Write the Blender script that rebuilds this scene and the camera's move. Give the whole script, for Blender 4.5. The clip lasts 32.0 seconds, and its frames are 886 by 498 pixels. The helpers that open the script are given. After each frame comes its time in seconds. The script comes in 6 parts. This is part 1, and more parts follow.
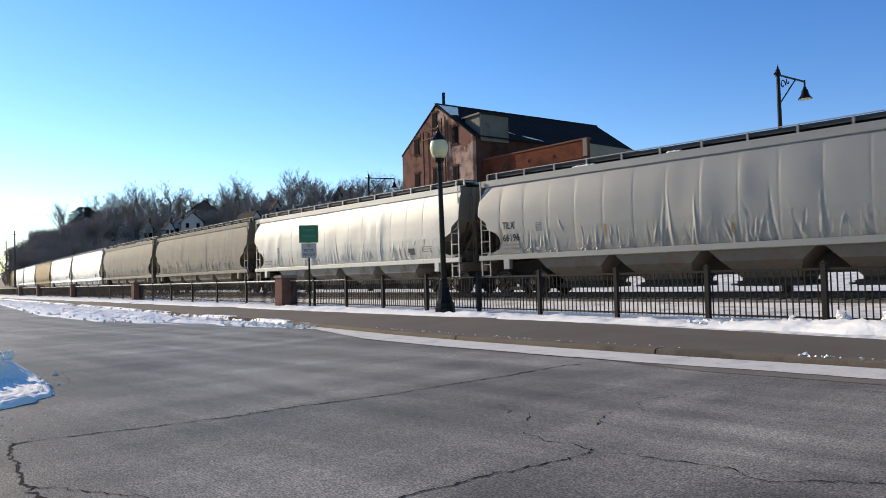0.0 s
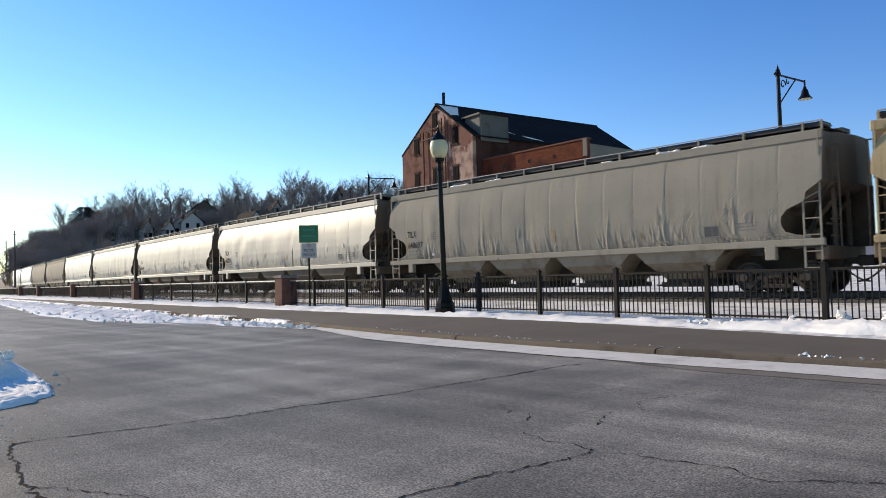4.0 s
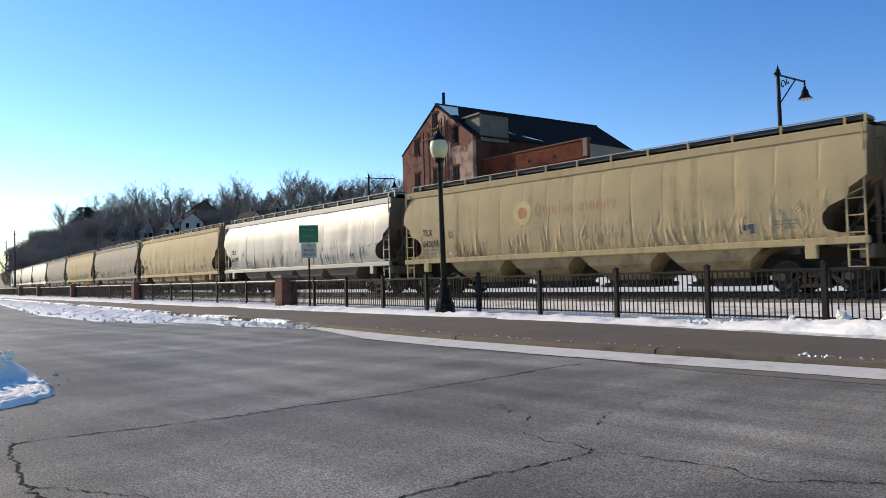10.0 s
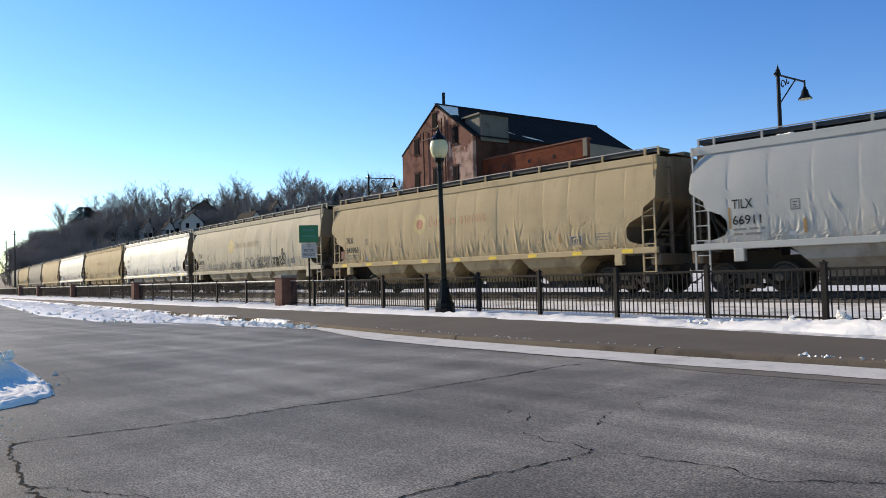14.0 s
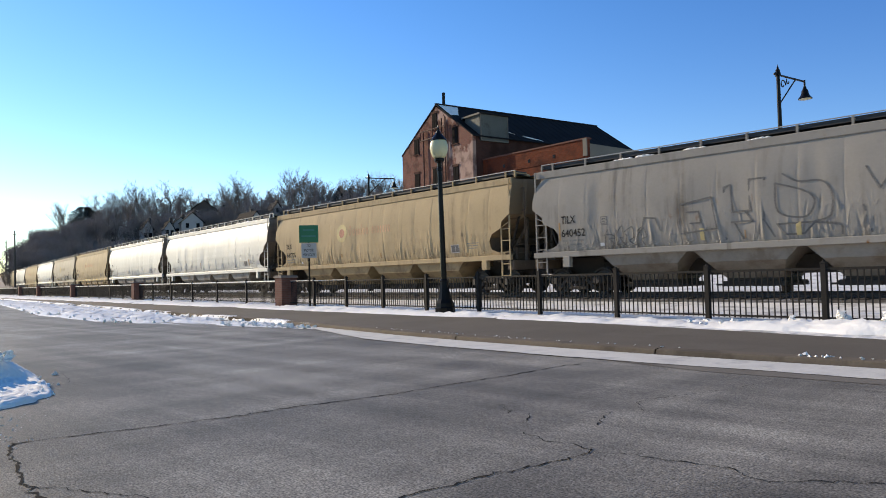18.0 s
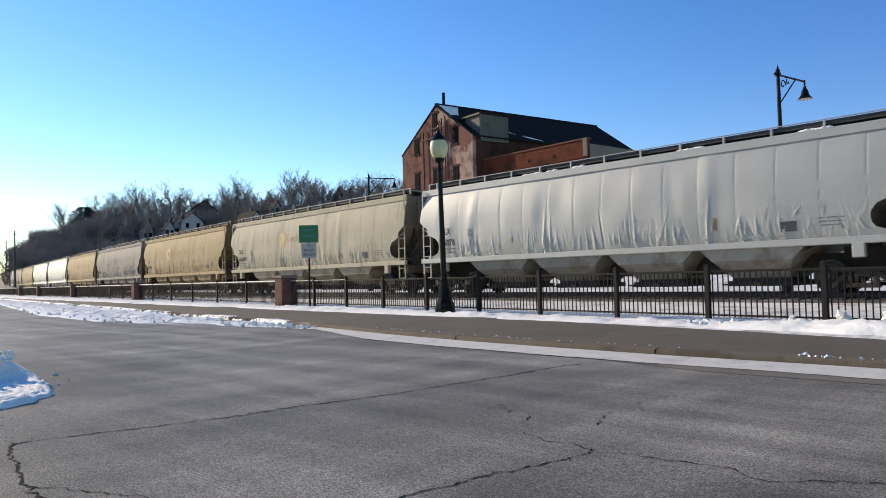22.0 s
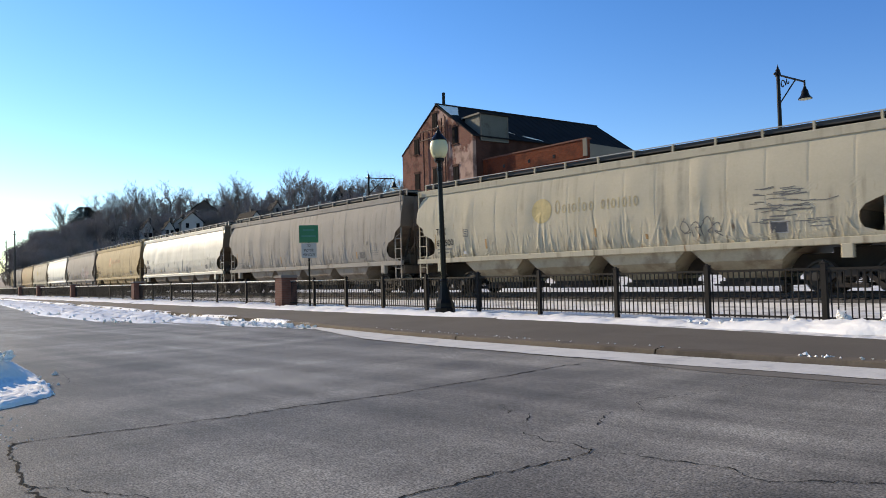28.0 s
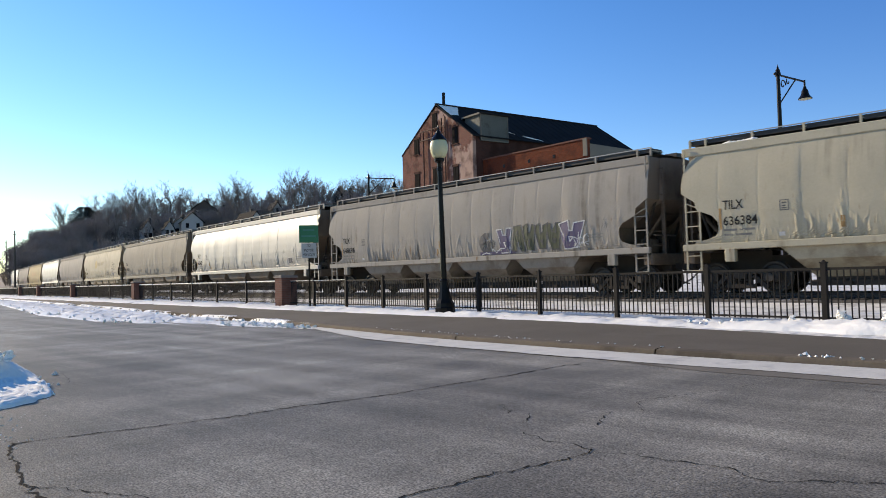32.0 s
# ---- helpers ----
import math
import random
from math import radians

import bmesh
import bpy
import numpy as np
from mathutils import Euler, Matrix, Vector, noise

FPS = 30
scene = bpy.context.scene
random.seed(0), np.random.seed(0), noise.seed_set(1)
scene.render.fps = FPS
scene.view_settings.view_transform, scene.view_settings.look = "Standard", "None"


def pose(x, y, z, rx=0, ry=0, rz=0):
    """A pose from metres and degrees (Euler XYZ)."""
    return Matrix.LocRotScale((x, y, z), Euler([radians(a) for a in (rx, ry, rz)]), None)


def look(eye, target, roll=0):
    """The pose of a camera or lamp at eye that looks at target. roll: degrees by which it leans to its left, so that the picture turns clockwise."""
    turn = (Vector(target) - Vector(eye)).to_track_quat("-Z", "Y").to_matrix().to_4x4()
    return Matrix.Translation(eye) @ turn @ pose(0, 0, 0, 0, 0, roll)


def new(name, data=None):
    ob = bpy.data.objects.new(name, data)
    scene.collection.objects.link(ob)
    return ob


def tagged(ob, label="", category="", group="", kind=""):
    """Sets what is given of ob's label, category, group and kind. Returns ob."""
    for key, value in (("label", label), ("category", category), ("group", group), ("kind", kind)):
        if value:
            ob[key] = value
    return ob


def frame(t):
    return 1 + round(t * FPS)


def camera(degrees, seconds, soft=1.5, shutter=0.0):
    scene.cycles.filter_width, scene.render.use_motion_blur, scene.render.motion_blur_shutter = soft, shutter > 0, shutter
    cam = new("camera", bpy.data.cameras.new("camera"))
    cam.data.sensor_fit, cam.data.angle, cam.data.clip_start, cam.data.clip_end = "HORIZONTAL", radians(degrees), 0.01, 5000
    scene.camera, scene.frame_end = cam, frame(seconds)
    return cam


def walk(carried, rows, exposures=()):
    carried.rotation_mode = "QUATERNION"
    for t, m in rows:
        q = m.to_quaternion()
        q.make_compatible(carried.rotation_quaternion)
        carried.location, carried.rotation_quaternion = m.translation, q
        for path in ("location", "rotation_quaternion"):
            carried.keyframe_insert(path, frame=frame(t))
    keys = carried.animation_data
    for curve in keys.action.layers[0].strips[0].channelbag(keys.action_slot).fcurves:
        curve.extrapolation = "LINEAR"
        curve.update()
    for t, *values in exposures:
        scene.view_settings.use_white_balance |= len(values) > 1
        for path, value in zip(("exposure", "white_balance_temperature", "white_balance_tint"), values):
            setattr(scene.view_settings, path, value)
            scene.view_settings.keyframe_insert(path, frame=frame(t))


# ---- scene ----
# Plan: x along the railway (the train runs to -x), y away from the street, z up, the road at z = 0.
RAIL = 0.52            # top of rail
PITCH = 19.8           # coupled length of one wagon
BODY = 18.65           # length of a wagon body

# ---- camera ----
cam = camera(62.98, 32.0, soft=0.95, shutter=0.07)
EYE = Vector((0.0, 0.0, 1.233))
YAW, TILT = radians(44.46), radians(2.212)
AHEAD = Vector((-math.sin(YAW) * math.cos(TILT), math.cos(YAW) * math.cos(TILT), math.sin(TILT)))
STAND = look(EYE, EYE + AHEAD * 10, -1.5)
walk(cam, [(0.0, STAND), (32.0, STAND)], [(0.0, 0.22, 7200, 9), (32.0, 0.22, 7200, 9)])

# ---- light ----
SUN_AZ = radians(99.0)     # left of +y
SUN_EL = radians(21.0)
to_sun = Vector((-math.sin(SUN_AZ) * math.cos(SUN_EL), math.cos(SUN_AZ) * math.cos(SUN_EL), math.sin(SUN_EL)))
world = bpy.data.worlds.new("sky")
scene.world = world
world.use_nodes = True
wn = world.node_tree.nodes
sky = wn.new("ShaderNodeTexSky")
sky.sky_type = "NISHITA"
sky.sun_disc = False
sky.sun_elevation = SUN_EL
sky.sun_rotation = math.atan2(to_sun.x, to_sun.y)
sky.altitude = 200
sky.air_density, sky.dust_density, sky.ozone_density = 1.0, 0.05, 3.2
wn["Background"].inputs["Strength"].default_value = 0.205
hue = wn.new("ShaderNodeHueSaturation")
hue.inputs["Saturation"].default_value = 1.27
hue.inputs["Hue"].default_value = 0.509
world.node_tree.links.new(sky.outputs["Color"], hue.inputs["Color"])
# the clear sky deepens away from the sun and pales towards it
way = wn.new("ShaderNodeTexCoord")
toward = wn.new("ShaderNodeVectorMath")
toward.operation = "DOT_PRODUCT"
toward.inputs[1].default_value = Vector((to_sun.x, to_sun.y, 0)).normalized()
world.node_tree.links.new(way.outputs["Generated"], toward.inputs[0])
reach = wn.new("ShaderNodeMapRange")
reach.inputs["From Min"].default_value, reach.inputs["From Max"].default_value = -1.0, 1.0
world.node_tree.links.new(toward.outputs["Value"], reach.inputs["Value"])
deep = wn.new("ShaderNodeValToRGB")
deep.color_ramp.elements[0].position, deep.color_ramp.elements[0].color = 0.36, (0.93, 0.82, 0.70, 1)
deep.color_ramp.elements[1].position, deep.color_ramp.elements[1].color = 0.96, (0.99, 0.96, 0.95, 1)
mid = deep.color_ramp.elements.new(0.53)
mid.color = (0.70, 0.715, 0.835, 1)
world.node_tree.links.new(reach.outputs["Result"], deep.inputs["Fac"])
tinted = wn.new("ShaderNodeVectorMath")
tinted.operation = "MULTIPLY"
world.node_tree.links.new(hue.outputs["Color"], tinted.inputs[0])
world.node_tree.links.new(deep.outputs["Color"], tinted.inputs[1])
world.node_tree.links.new(tinted.outputs["Vector"], wn["Background"].inputs["Color"])
sun = new("sun", bpy.data.lights.new("sun", "SUN"))
sun.data.energy, sun.data.angle, sun.data.color = 4.7, radians(0.53), (1.0, 0.86, 0.66)
sun.matrix_basis = look(to_sun * 300, (0, 0, 0))


# ---- materials ----
def mat(name, color, rough=0.8, metal=0.0, vary=0.12, scale=3.0, grain=40.0, bump=0.0, bump_scale=60.0, stain=None, stain_scale=0.7,
        stain_amount=0.0, stretch=(1, 1, 1), spec=0.5, rand=0.0):
    """A paint, stone or metal with mottling at two scales, fine relief and, if asked for, stains of another colour."""
    m = bpy.data.materials.new(name)
    m.use_nodes = True
    nt = m.node_tree
    n, ln = nt.nodes, nt.links.new
    b = n["Principled BSDF"]
    b.inputs["Roughness"].default_value, b.inputs["Metallic"].default_value = rough, metal
    b.inputs["Specular IOR Level"].default_value = spec
    tc = n.new("ShaderNodeTexCoord")
    mp = n.new("ShaderNodeMapping")
    mp.inputs["Scale"].default_value = stretch
    ln(tc.outputs["Object"], mp.inputs["Vector"])
    big, fine = n.new("ShaderNodeTexNoise"), n.new("ShaderNodeTexNoise")
    big.inputs["Scale"].default_value, fine.inputs["Scale"].default_value = scale, grain
    fine.inputs["Roughness"].default_value = 0.75
    big.inputs["Detail"].default_value, fine.inputs["Detail"].default_value = 5, 6
    for t in (big, fine):
        ln(mp.outputs["Vector"], t.inputs["Vector"])
    add = n.new("ShaderNodeMath")
    add.operation = "ADD"
    ln(big.outputs["Fac"], add.inputs[0])
    ln(fine.outputs["Fac"], add.inputs[1])
    rng = n.new("ShaderNodeMapRange")
    rng.inputs["From Min"].default_value, rng.inputs["From Max"].default_value = 0.6, 1.4
    rng.inputs["To Min"].default_value, rng.inputs["To Max"].default_value = 1 - vary, 1 + vary
    ln(add.outputs[0], rng.inputs["Value"])
    last = rng.outputs["Result"]
    if rand:
        info = n.new("ShaderNodeObjectInfo")
        r2 = n.new("ShaderNodeMapRange")
        r2.inputs["To Min"].default_value, r2.inputs["To Max"].default_value = 1 - rand, 1 + rand
        ln(info.outputs["Random"], r2.inputs["Value"])
        mul = n.new("ShaderNodeMath")
        mul.operation = "MULTIPLY"
        ln(last, mul.inputs[0])
        ln(r2.outputs["Result"], mul.inputs[1])
        last = mul.outputs[0]
    mix = n.new("ShaderNodeVectorMath")
    mix.operation = "SCALE"
    mix.inputs[0].default_value = color
    ln(last, mix.inputs["Scale"])
    out = mix.outputs["Vector"]
    if stain:
        sn = n.new("ShaderNodeTexNoise")
        sn.inputs["Scale"].default_value, sn.inputs["Detail"].default_value, sn.inputs["Roughness"].default_value = stain_scale, 7, 0.65
        ln(mp.outputs["Vector"], sn.inputs["Vector"])
        sr = n.new("ShaderNodeMapRange")
        sr.inputs["From Min"].default_value, sr.inputs["From Max"].default_value = 0.52, 0.62
        sr.inputs["To Max"].default_value = stain_amount
        ln(sn.outputs["Fac"], sr.inputs["Value"])
        mx = n.new("ShaderNodeMix")
        mx.data_type = "RGBA"
        ln(sr.outputs["Result"], mx.inputs["Factor"])
        ln(out, mx.inputs["A"])
        mx.inputs["B"].default_value = (*stain, 1)
        out = mx.outputs["Result"]
    ln(out, b.inputs["Base Color"])
    if bump:
        bn = n.new("ShaderNodeTexNoise")
        bn.inputs["Scale"].default_value, bn.inputs["Detail"].default_value = bump_scale, 5
        ln(mp.outputs["Vector"], bn.inputs["Vector"])
        bp = n.new("ShaderNodeBump")
        bp.inputs["Strength"].default_value, bp.inputs["Distance"].default_value = 0.8, bump
        ln(bn.outputs["Fac"], bp.inputs["Height"])
        ln(bp.outputs["Normal"], b.inputs["Normal"])
    return m


def car_paint(name, color, dirt, dirt_amount, rough=0.62, crumpled=True):
    """Weathered wagon paint: vertical rain streaks, grime that gathers in creases, crumpled sheet relief low on the side."""
    m = mat(name, color, rough, 0.0, 0.10, 0.9, 14.0, rand=0.05, spec=0.13 if rough > 0.55 else 0.7)
    nt = m.node_tree
    n, ln = nt.nodes, nt.links.new
    b = n["Principled BSDF"]
    if rough < 0.55:
        b.inputs["Coat Weight"].default_value, b.inputs["Coat Roughness"].default_value, b.inputs["Coat IOR"].default_value = 1.0, 0.52, 1.85
        b.inputs["Roughness"].default_value = 0.68
    base = b.inputs["Base Color"].links[0].from_socket
    tc = n["Texture Coordinate"]
    info = n.new("ShaderNodeObjectInfo")
    shift = n.new("ShaderNodeVectorMath")
    shift.operation = "MULTIPLY_ADD"
    shift.inputs[1].default_value = (40, 0, 7)
    ln(info.outputs["Random"], shift.inputs[0])
    ln(tc.outputs["Object"], shift.inputs[2])

    def noise_at(sx, sz, detail, rough_=0.6):
        mp = n.new("ShaderNodeMapping")
        mp.inputs["Scale"].default_value = (sx, 0.6, sz)
        ln(shift.outputs["Vector"], mp.inputs["Vector"])
        t = n.new("ShaderNodeTexNoise")
        t.inputs["Scale"].default_value, t.inputs["Detail"].default_value, t.inputs["Roughness"].default_value = 1.0, detail, rough_
        ln(mp.outputs["Vector"], t.inputs["Vector"])
        return t.outputs["Fac"]

    def ramp(sock, a, c, lo=0.0, hi=1.0):
        r = n.new("ShaderNodeMapRange")
        r.inputs["From Min"].default_value, r.inputs["From Max"].default_value = a, c
        r.inputs["To Min"].default_value, r.inputs["To Max"].default_value = lo, hi
        ln(sock, r.inputs["Value"])
        return r.outputs["Result"]

    def times(a, c):
        t = n.new("ShaderNodeMath")
        t.operation = "MULTIPLY"
        ln(a, t.inputs[0])
        ln(c, t.inputs[1])
        return t.outputs[0]

    sep = n.new("ShaderNodeSeparateXYZ")
    ln(tc.outputs["Object"], sep.inputs["Vector"])
    low = ramp(sep.outputs["Z"], 1.5, 3.1, 1.0, 0.12)
    streak = ramp(noise_at(3.0, 0.16, 6), 0.50, 0.68)
    blotch = ramp(noise_at(0.5, 0.6, 6), 0.46, 0.62)
    grime = times(times(streak, blotch), ramp(sep.outputs["Z"], 1.5, 4.6, dirt_amount, dirt_amount * 0.5))
    mx = n.new("ShaderNodeMix")
    mx.data_type = "RGBA"
    zone = ramp(sep.outputs["Z"], 1.5, 2.5, 0.8 if crumpled else 0.0, 0.0)
    soot = times(times(ramp(noise_at(7.5, 0.9, 4), 0.50, 0.60), ramp(noise_at(0.8, 0.7, 3), 0.42, 0.56)), zone)
    most = n.new("ShaderNodeMath")
    most.operation = "MAXIMUM"
    ln(grime, most.inputs[0])
    ln(soot, most.inputs[1])
    ln(most.outputs[0], mx.inputs["Factor"])
    ln(base, mx.inputs["A"])
    mx.inputs["B"].default_value = (*dirt, 1)
    rust = times(ramp(noise_at(4.6, 1.2, 4), 0.64, 0.70), low)
    mr = n.new("ShaderNodeMix")
    mr.data_type = "RGBA"
    ln(rust, mr.inputs["Factor"])
    ln(mx.outputs["Result"], mr.inputs["A"])
    mr.inputs["B"].default_value = (0.22, 0.11, 0.045, 1)
    ln(mr.outputs["Result"], b.inputs["Base Color"])

    def ridge(sock, w):
        a = n.new("ShaderNodeMath")
        a.operation = "SUBTRACT"
        a.inputs[1].default_value = 0.5
        ln(sock, a.inputs[0])
        c = n.new("ShaderNodeMath")
        c.operation = "ABSOLUTE"
        ln(a.outputs[0], c.inputs[0])
        return ramp(c.outputs[0], 0.0, w, 1.0, 0.0)

    # sharp upright folds low on the sheet, in patches, and a weld line every panel
    dent = ramp(sep.outputs["Z"], 1.55, 2.75, 1.0 if crumpled else 0.0, 0.0)
    fold_a = times(ridge(noise_at(2.4, 0.65, 1, 0.5), 0.045), ramp(noise_at(0.6, 0.5, 2), 0.47, 0.56))
    fold_b = times(ridge(noise_at(4.6, 1.1, 1, 0.6), 0.05), ramp(noise_at(1.0, 1.1, 2), 0.50, 0.58))
    both = n.new("ShaderNodeMath")
    ln(fold_a, both.inputs[0])
    ln(fold_b, both.inputs[1])
    folds = times(both.outputs[0], dent)
    panel = n.new("ShaderNodeMath")
    panel.operation = "PINGPONG"
    panel.inputs[1].default_value = BODY / 32
    ln(sep.outputs["X"], panel.inputs[0])
    weld = ramp(panel.outputs[0], 0.0, 0.03, 0.08 if crumpled else 0.0, 0.0)
    h0 = n.new("ShaderNodeMath")
    h0.operation = "MULTIPLY_ADD"
    h0.inputs[1].default_value = 0.5
    ln(noise_at(0.8, 0.3, 2), h0.inputs[0])
    ln(folds, h0.inputs[2])
    h = n.new("ShaderNodeMath")
    h.operation = "SUBTRACT"
    ln(h0.outputs[0], h.inputs[0])
    ln(weld, h.inputs[1])
    bp = n.new("ShaderNodeBump")
    bp.inputs["Strength"].default_value, bp.inputs["Distance"].default_value = 0.7, 0.018
    ln(h.outputs[0], bp.inputs["Height"])
    ln(bp.outputs["Normal"], b.inputs["Normal"])
    return m


def brick_mat(name, a, c, mortar, scale, fade=None, fade_amount=0.5):
    m = bpy.data.materials.new(name)
    m.use_nodes = True
    n, ln = m.node_tree.nodes, m.node_tree.links.new
    b = n["Principled BSDF"]
    b.inputs["Roughness"].default_value, b.inputs["Specular IOR Level"].default_value = 0.9, 0.08
    tc, sep, com = n.new("ShaderNodeTexCoord"), n.new("ShaderNodeSeparateXYZ"), n.new("ShaderNodeCombineXYZ")
    ln(tc.outputs["Object"], sep.inputs["Vector"])
    ad = n.new("ShaderNodeMath")
    ln(sep.outputs["X"], ad.inputs[0])
    ln(sep.outputs["Y"], ad.inputs[1])
    ln(ad.outputs[0], com.inputs["X"])
    ln(sep.outputs["Z"], com.inputs["Y"])
    br = n.new("ShaderNodeTexBrick")
    br.inputs["Color1"].default_value, br.inputs["Color2"].default_value, br.inputs["Mortar"].default_value = (*a, 1), (*c, 1), (*mortar, 1)
    br.inputs["Scale"].default_value = scale
    br.inputs["Brick Width"].default_value, br.inputs["Row Height"].default_value, br.inputs["Mortar Size"].default_value = 0.215, 0.075, 0.011
    ln(com.outputs["Vector"], br.inputs["Vector"])
    out = br.outputs["Color"]
    for fa, sc, lo, hi, am in ((fade, 0.30, 0.53, 0.56, fade_amount), ((0.04, 0.018, 0.015), 0.8, 0.48, 0.66, 0.7)):
        if fa:
            t = n.new("ShaderNodeTexNoise")
            t.inputs["Scale"].default_value, t.inputs["Detail"].default_value = sc, 7
            ln(tc.outputs["Object"], t.inputs["Vector"])
            r = n.new("ShaderNodeMapRange")
            r.inputs["From Min"].default_value, r.inputs["From Max"].default_value, r.inputs["To Max"].default_value = lo, hi, am
            src = t.outputs["Fac"]
            if fa is fade:
                lean = n.new("ShaderNodeMath")
                lean.operation = "MULTIPLY_ADD"
                lean.inputs[1].default_value = 0.03
                ln(sep.outputs["X"], lean.inputs[0])
                ln(src, lean.inputs[2])
                off = n.new("ShaderNodeMath")
                off.operation = "SUBTRACT"
                off.inputs[1].default_value = 0.25
                ln(lean.outputs[0], off.inputs[0])
                src = off.outputs[0]
            ln(src, r.inputs["Value"])
            mx = n.new("ShaderNodeMix")
            mx.data_type = "RGBA"
            ln(r.outputs["Result"], mx.inputs["Factor"])
            ln(out, mx.inputs["A"])
            mx.inputs["B"].default_value = (*fa, 1)
            out = mx.outputs["Result"]
    ln(out, b.inputs["Base Color"])
    bp = n.new("ShaderNodeBump")
    bp.inputs["Strength"].default_value, bp.inputs["Distance"].default_value = 0.5, 0.01
    ln(br.outputs["Fac"], bp.inputs["Height"])
    bp.invert = True
    ln(bp.outputs["Normal"], b.inputs["Normal"])
    return m


def asphalt_mat():
    """Old street asphalt: stone speckle, tar-dark and salt-pale patches, faint wheel sweeps; its tone pales with y."""
    m = bpy.data.materials.new("asphalt")
    m.use_nodes = True
    n, ln = m.node_tree.nodes, m.node_tree.links.new
    b = n["Principled BSDF"]
    b.inputs["Roughness"].default_value, b.inputs["Specular IOR Level"].default_value = 0.6, 0.14
    tc = n.new("ShaderNodeTexCoord")
    last = None
    for scale, stretch, detail, lo, hi, amp in ((62.0, (1, 1, 1), 2, 0.34, 0.66, 0.60), (17.0, (1, 1, 1), 5, 0.35, 0.65, 0.20), (1.3, (1, 1, 1), 6, 0.35, 0.65, 0.14), (0.30, (0.4, 1.6, 1), 4, 0.36, 0.64, 0.16), (0.55, (0.22, 2.6, 1), 5, 0.40, 0.62, 0.20), (0.5, (2.2, 0.25, 1), 5, 0.42, 0.62, 0.14)):
        mp = n.new("ShaderNodeMapping")
        mp.inputs["Scale"].default_value = stretch
        mp.inputs["Rotation"].default_value = (0, 0, 0.38 if stretch[1] > 2 else 0.2 if stretch[0] > 2 else 0)
        ln(tc.outputs["Object"], mp.inputs["Vector"])
        t = n.new("ShaderNodeTexNoise")
        t.inputs["Scale"].default_value, t.inputs["Detail"].default_value = scale, detail
        ln(mp.outputs["Vector"], t.inputs["Vector"])
        r = n.new("ShaderNodeMapRange")
        r.inputs["From Min"].default_value, r.inputs["From Max"].default_value = lo, hi
        r.inputs["To Min"].default_value, r.inputs["To Max"].default_value = 1 - amp, 1 + amp
        ln(t.outputs["Fac"], r.inputs["Value"])
        if last is None:
            bp = n.new("ShaderNodeBump")
            bp.inputs["Strength"].default_value, bp.inputs["Distance"].default_value = 0.8, 0.006
            ln(t.outputs["Fac"], bp.inputs["Height"])
            ln(bp.outputs["Normal"], b.inputs["Normal"])
            last = r.outputs["Result"]
        else:
            mul = n.new("ShaderNodeMath")
            mul.operation = "MULTIPLY"
            ln(last, mul.inputs[0])
            ln(r.outputs["Result"], mul.inputs[1])
            last = mul.outputs[0]
    sc = n.new("ShaderNodeVectorMath")
    sc.operation = "SCALE"
    tone = n.new("ShaderNodeTexNoise")
    tone.inputs["Scale"].default_value, tone.inputs["Detail"].default_value = 0.22, 5
    ln(tc.outputs["Object"], tone.inputs["Vector"])
    tint = n.new("ShaderNodeMix")
    tint.data_type = "RGBA"
    tr = n.new("ShaderNodeMapRange")
    tr.inputs["From Min"].default_value, tr.inputs["From Max"].default_value = 0.53, 0.79
    place = n.new("ShaderNodeSeparateXYZ")
    ln(tc.outputs["Object"], place.inputs["Vector"])
    # base tone is darker at low y and paler at high y
    drift = n.new("ShaderNodeMath")
    drift.operation = "MULTIPLY_ADD"
    drift.inputs[1].default_value = 0.055
    ln(place.outputs["Y"], drift.inputs[0])
    ln(tone.outputs["Fac"], drift.inputs[2])
    ln(drift.outputs[0], tr.inputs["Value"])
    ln(tr.outputs["Result"], tint.inputs["Factor"])
    tint.inputs["A"].default_value = (0.095, 0.085, 0.072, 1)
    tint.inputs["B"].default_value = (0.24, 0.218, 0.183, 1)
    ln(tint.outputs["Result"], sc.inputs[0])
    ln(last, sc.inputs["Scale"])
    ln(sc.outputs["Vector"], b.inputs["Base Color"])
    return m


M_ASPHALT = asphalt_mat()
M_WALKWAY = mat("walkway_asphalt", (0.118, 0.098, 0.075), 0.85, 0, 0.22, 0.5, 30.0, 0.006, 40.0, (0.135, 0.115, 0.092), 0.7, 0.6, spec=0.25)
M_KERB = mat("kerb_concrete", (0.145, 0.116, 0.086), 0.9, 0, 0.25, 1.2, 20.0, 0.006, 30.0, (0.07, 0.056, 0.042), 1.5, 0.6, spec=0.2)
M_GUTTER = mat("salted_gutter", (0.62, 0.585, 0.53), 0.8, 0, 0.12, 2.0, 20.0, 0.01, 12.0, (0.42, 0.40, 0.38), 2.2, 0.6)
M_PAN = mat("gutter_concrete", (0.185, 0.165, 0.14), 0.9, 0, 0.25, 1.0, 30.0, 0.004, 60.0, (0.13, 0.115, 0.10), 0.9, 0.7, spec=0.1)
M_SNOW = mat("snow", (0.93, 0.90, 0.845), 0.75, 0, 0.05, 1.0, 8.0, 0.02, 9.0, (0.70, 0.68, 0.65), 1.1, 0.35, spec=0.3)
M_CRUST = mat("dirty_snow_crust", (0.93, 0.895, 0.835), 0.5, 0, 0.10, 2.0, 14.0, 0.03, 11.0, (0.48, 0.44, 0.40), 1.6, 0.4, spec=0.6)
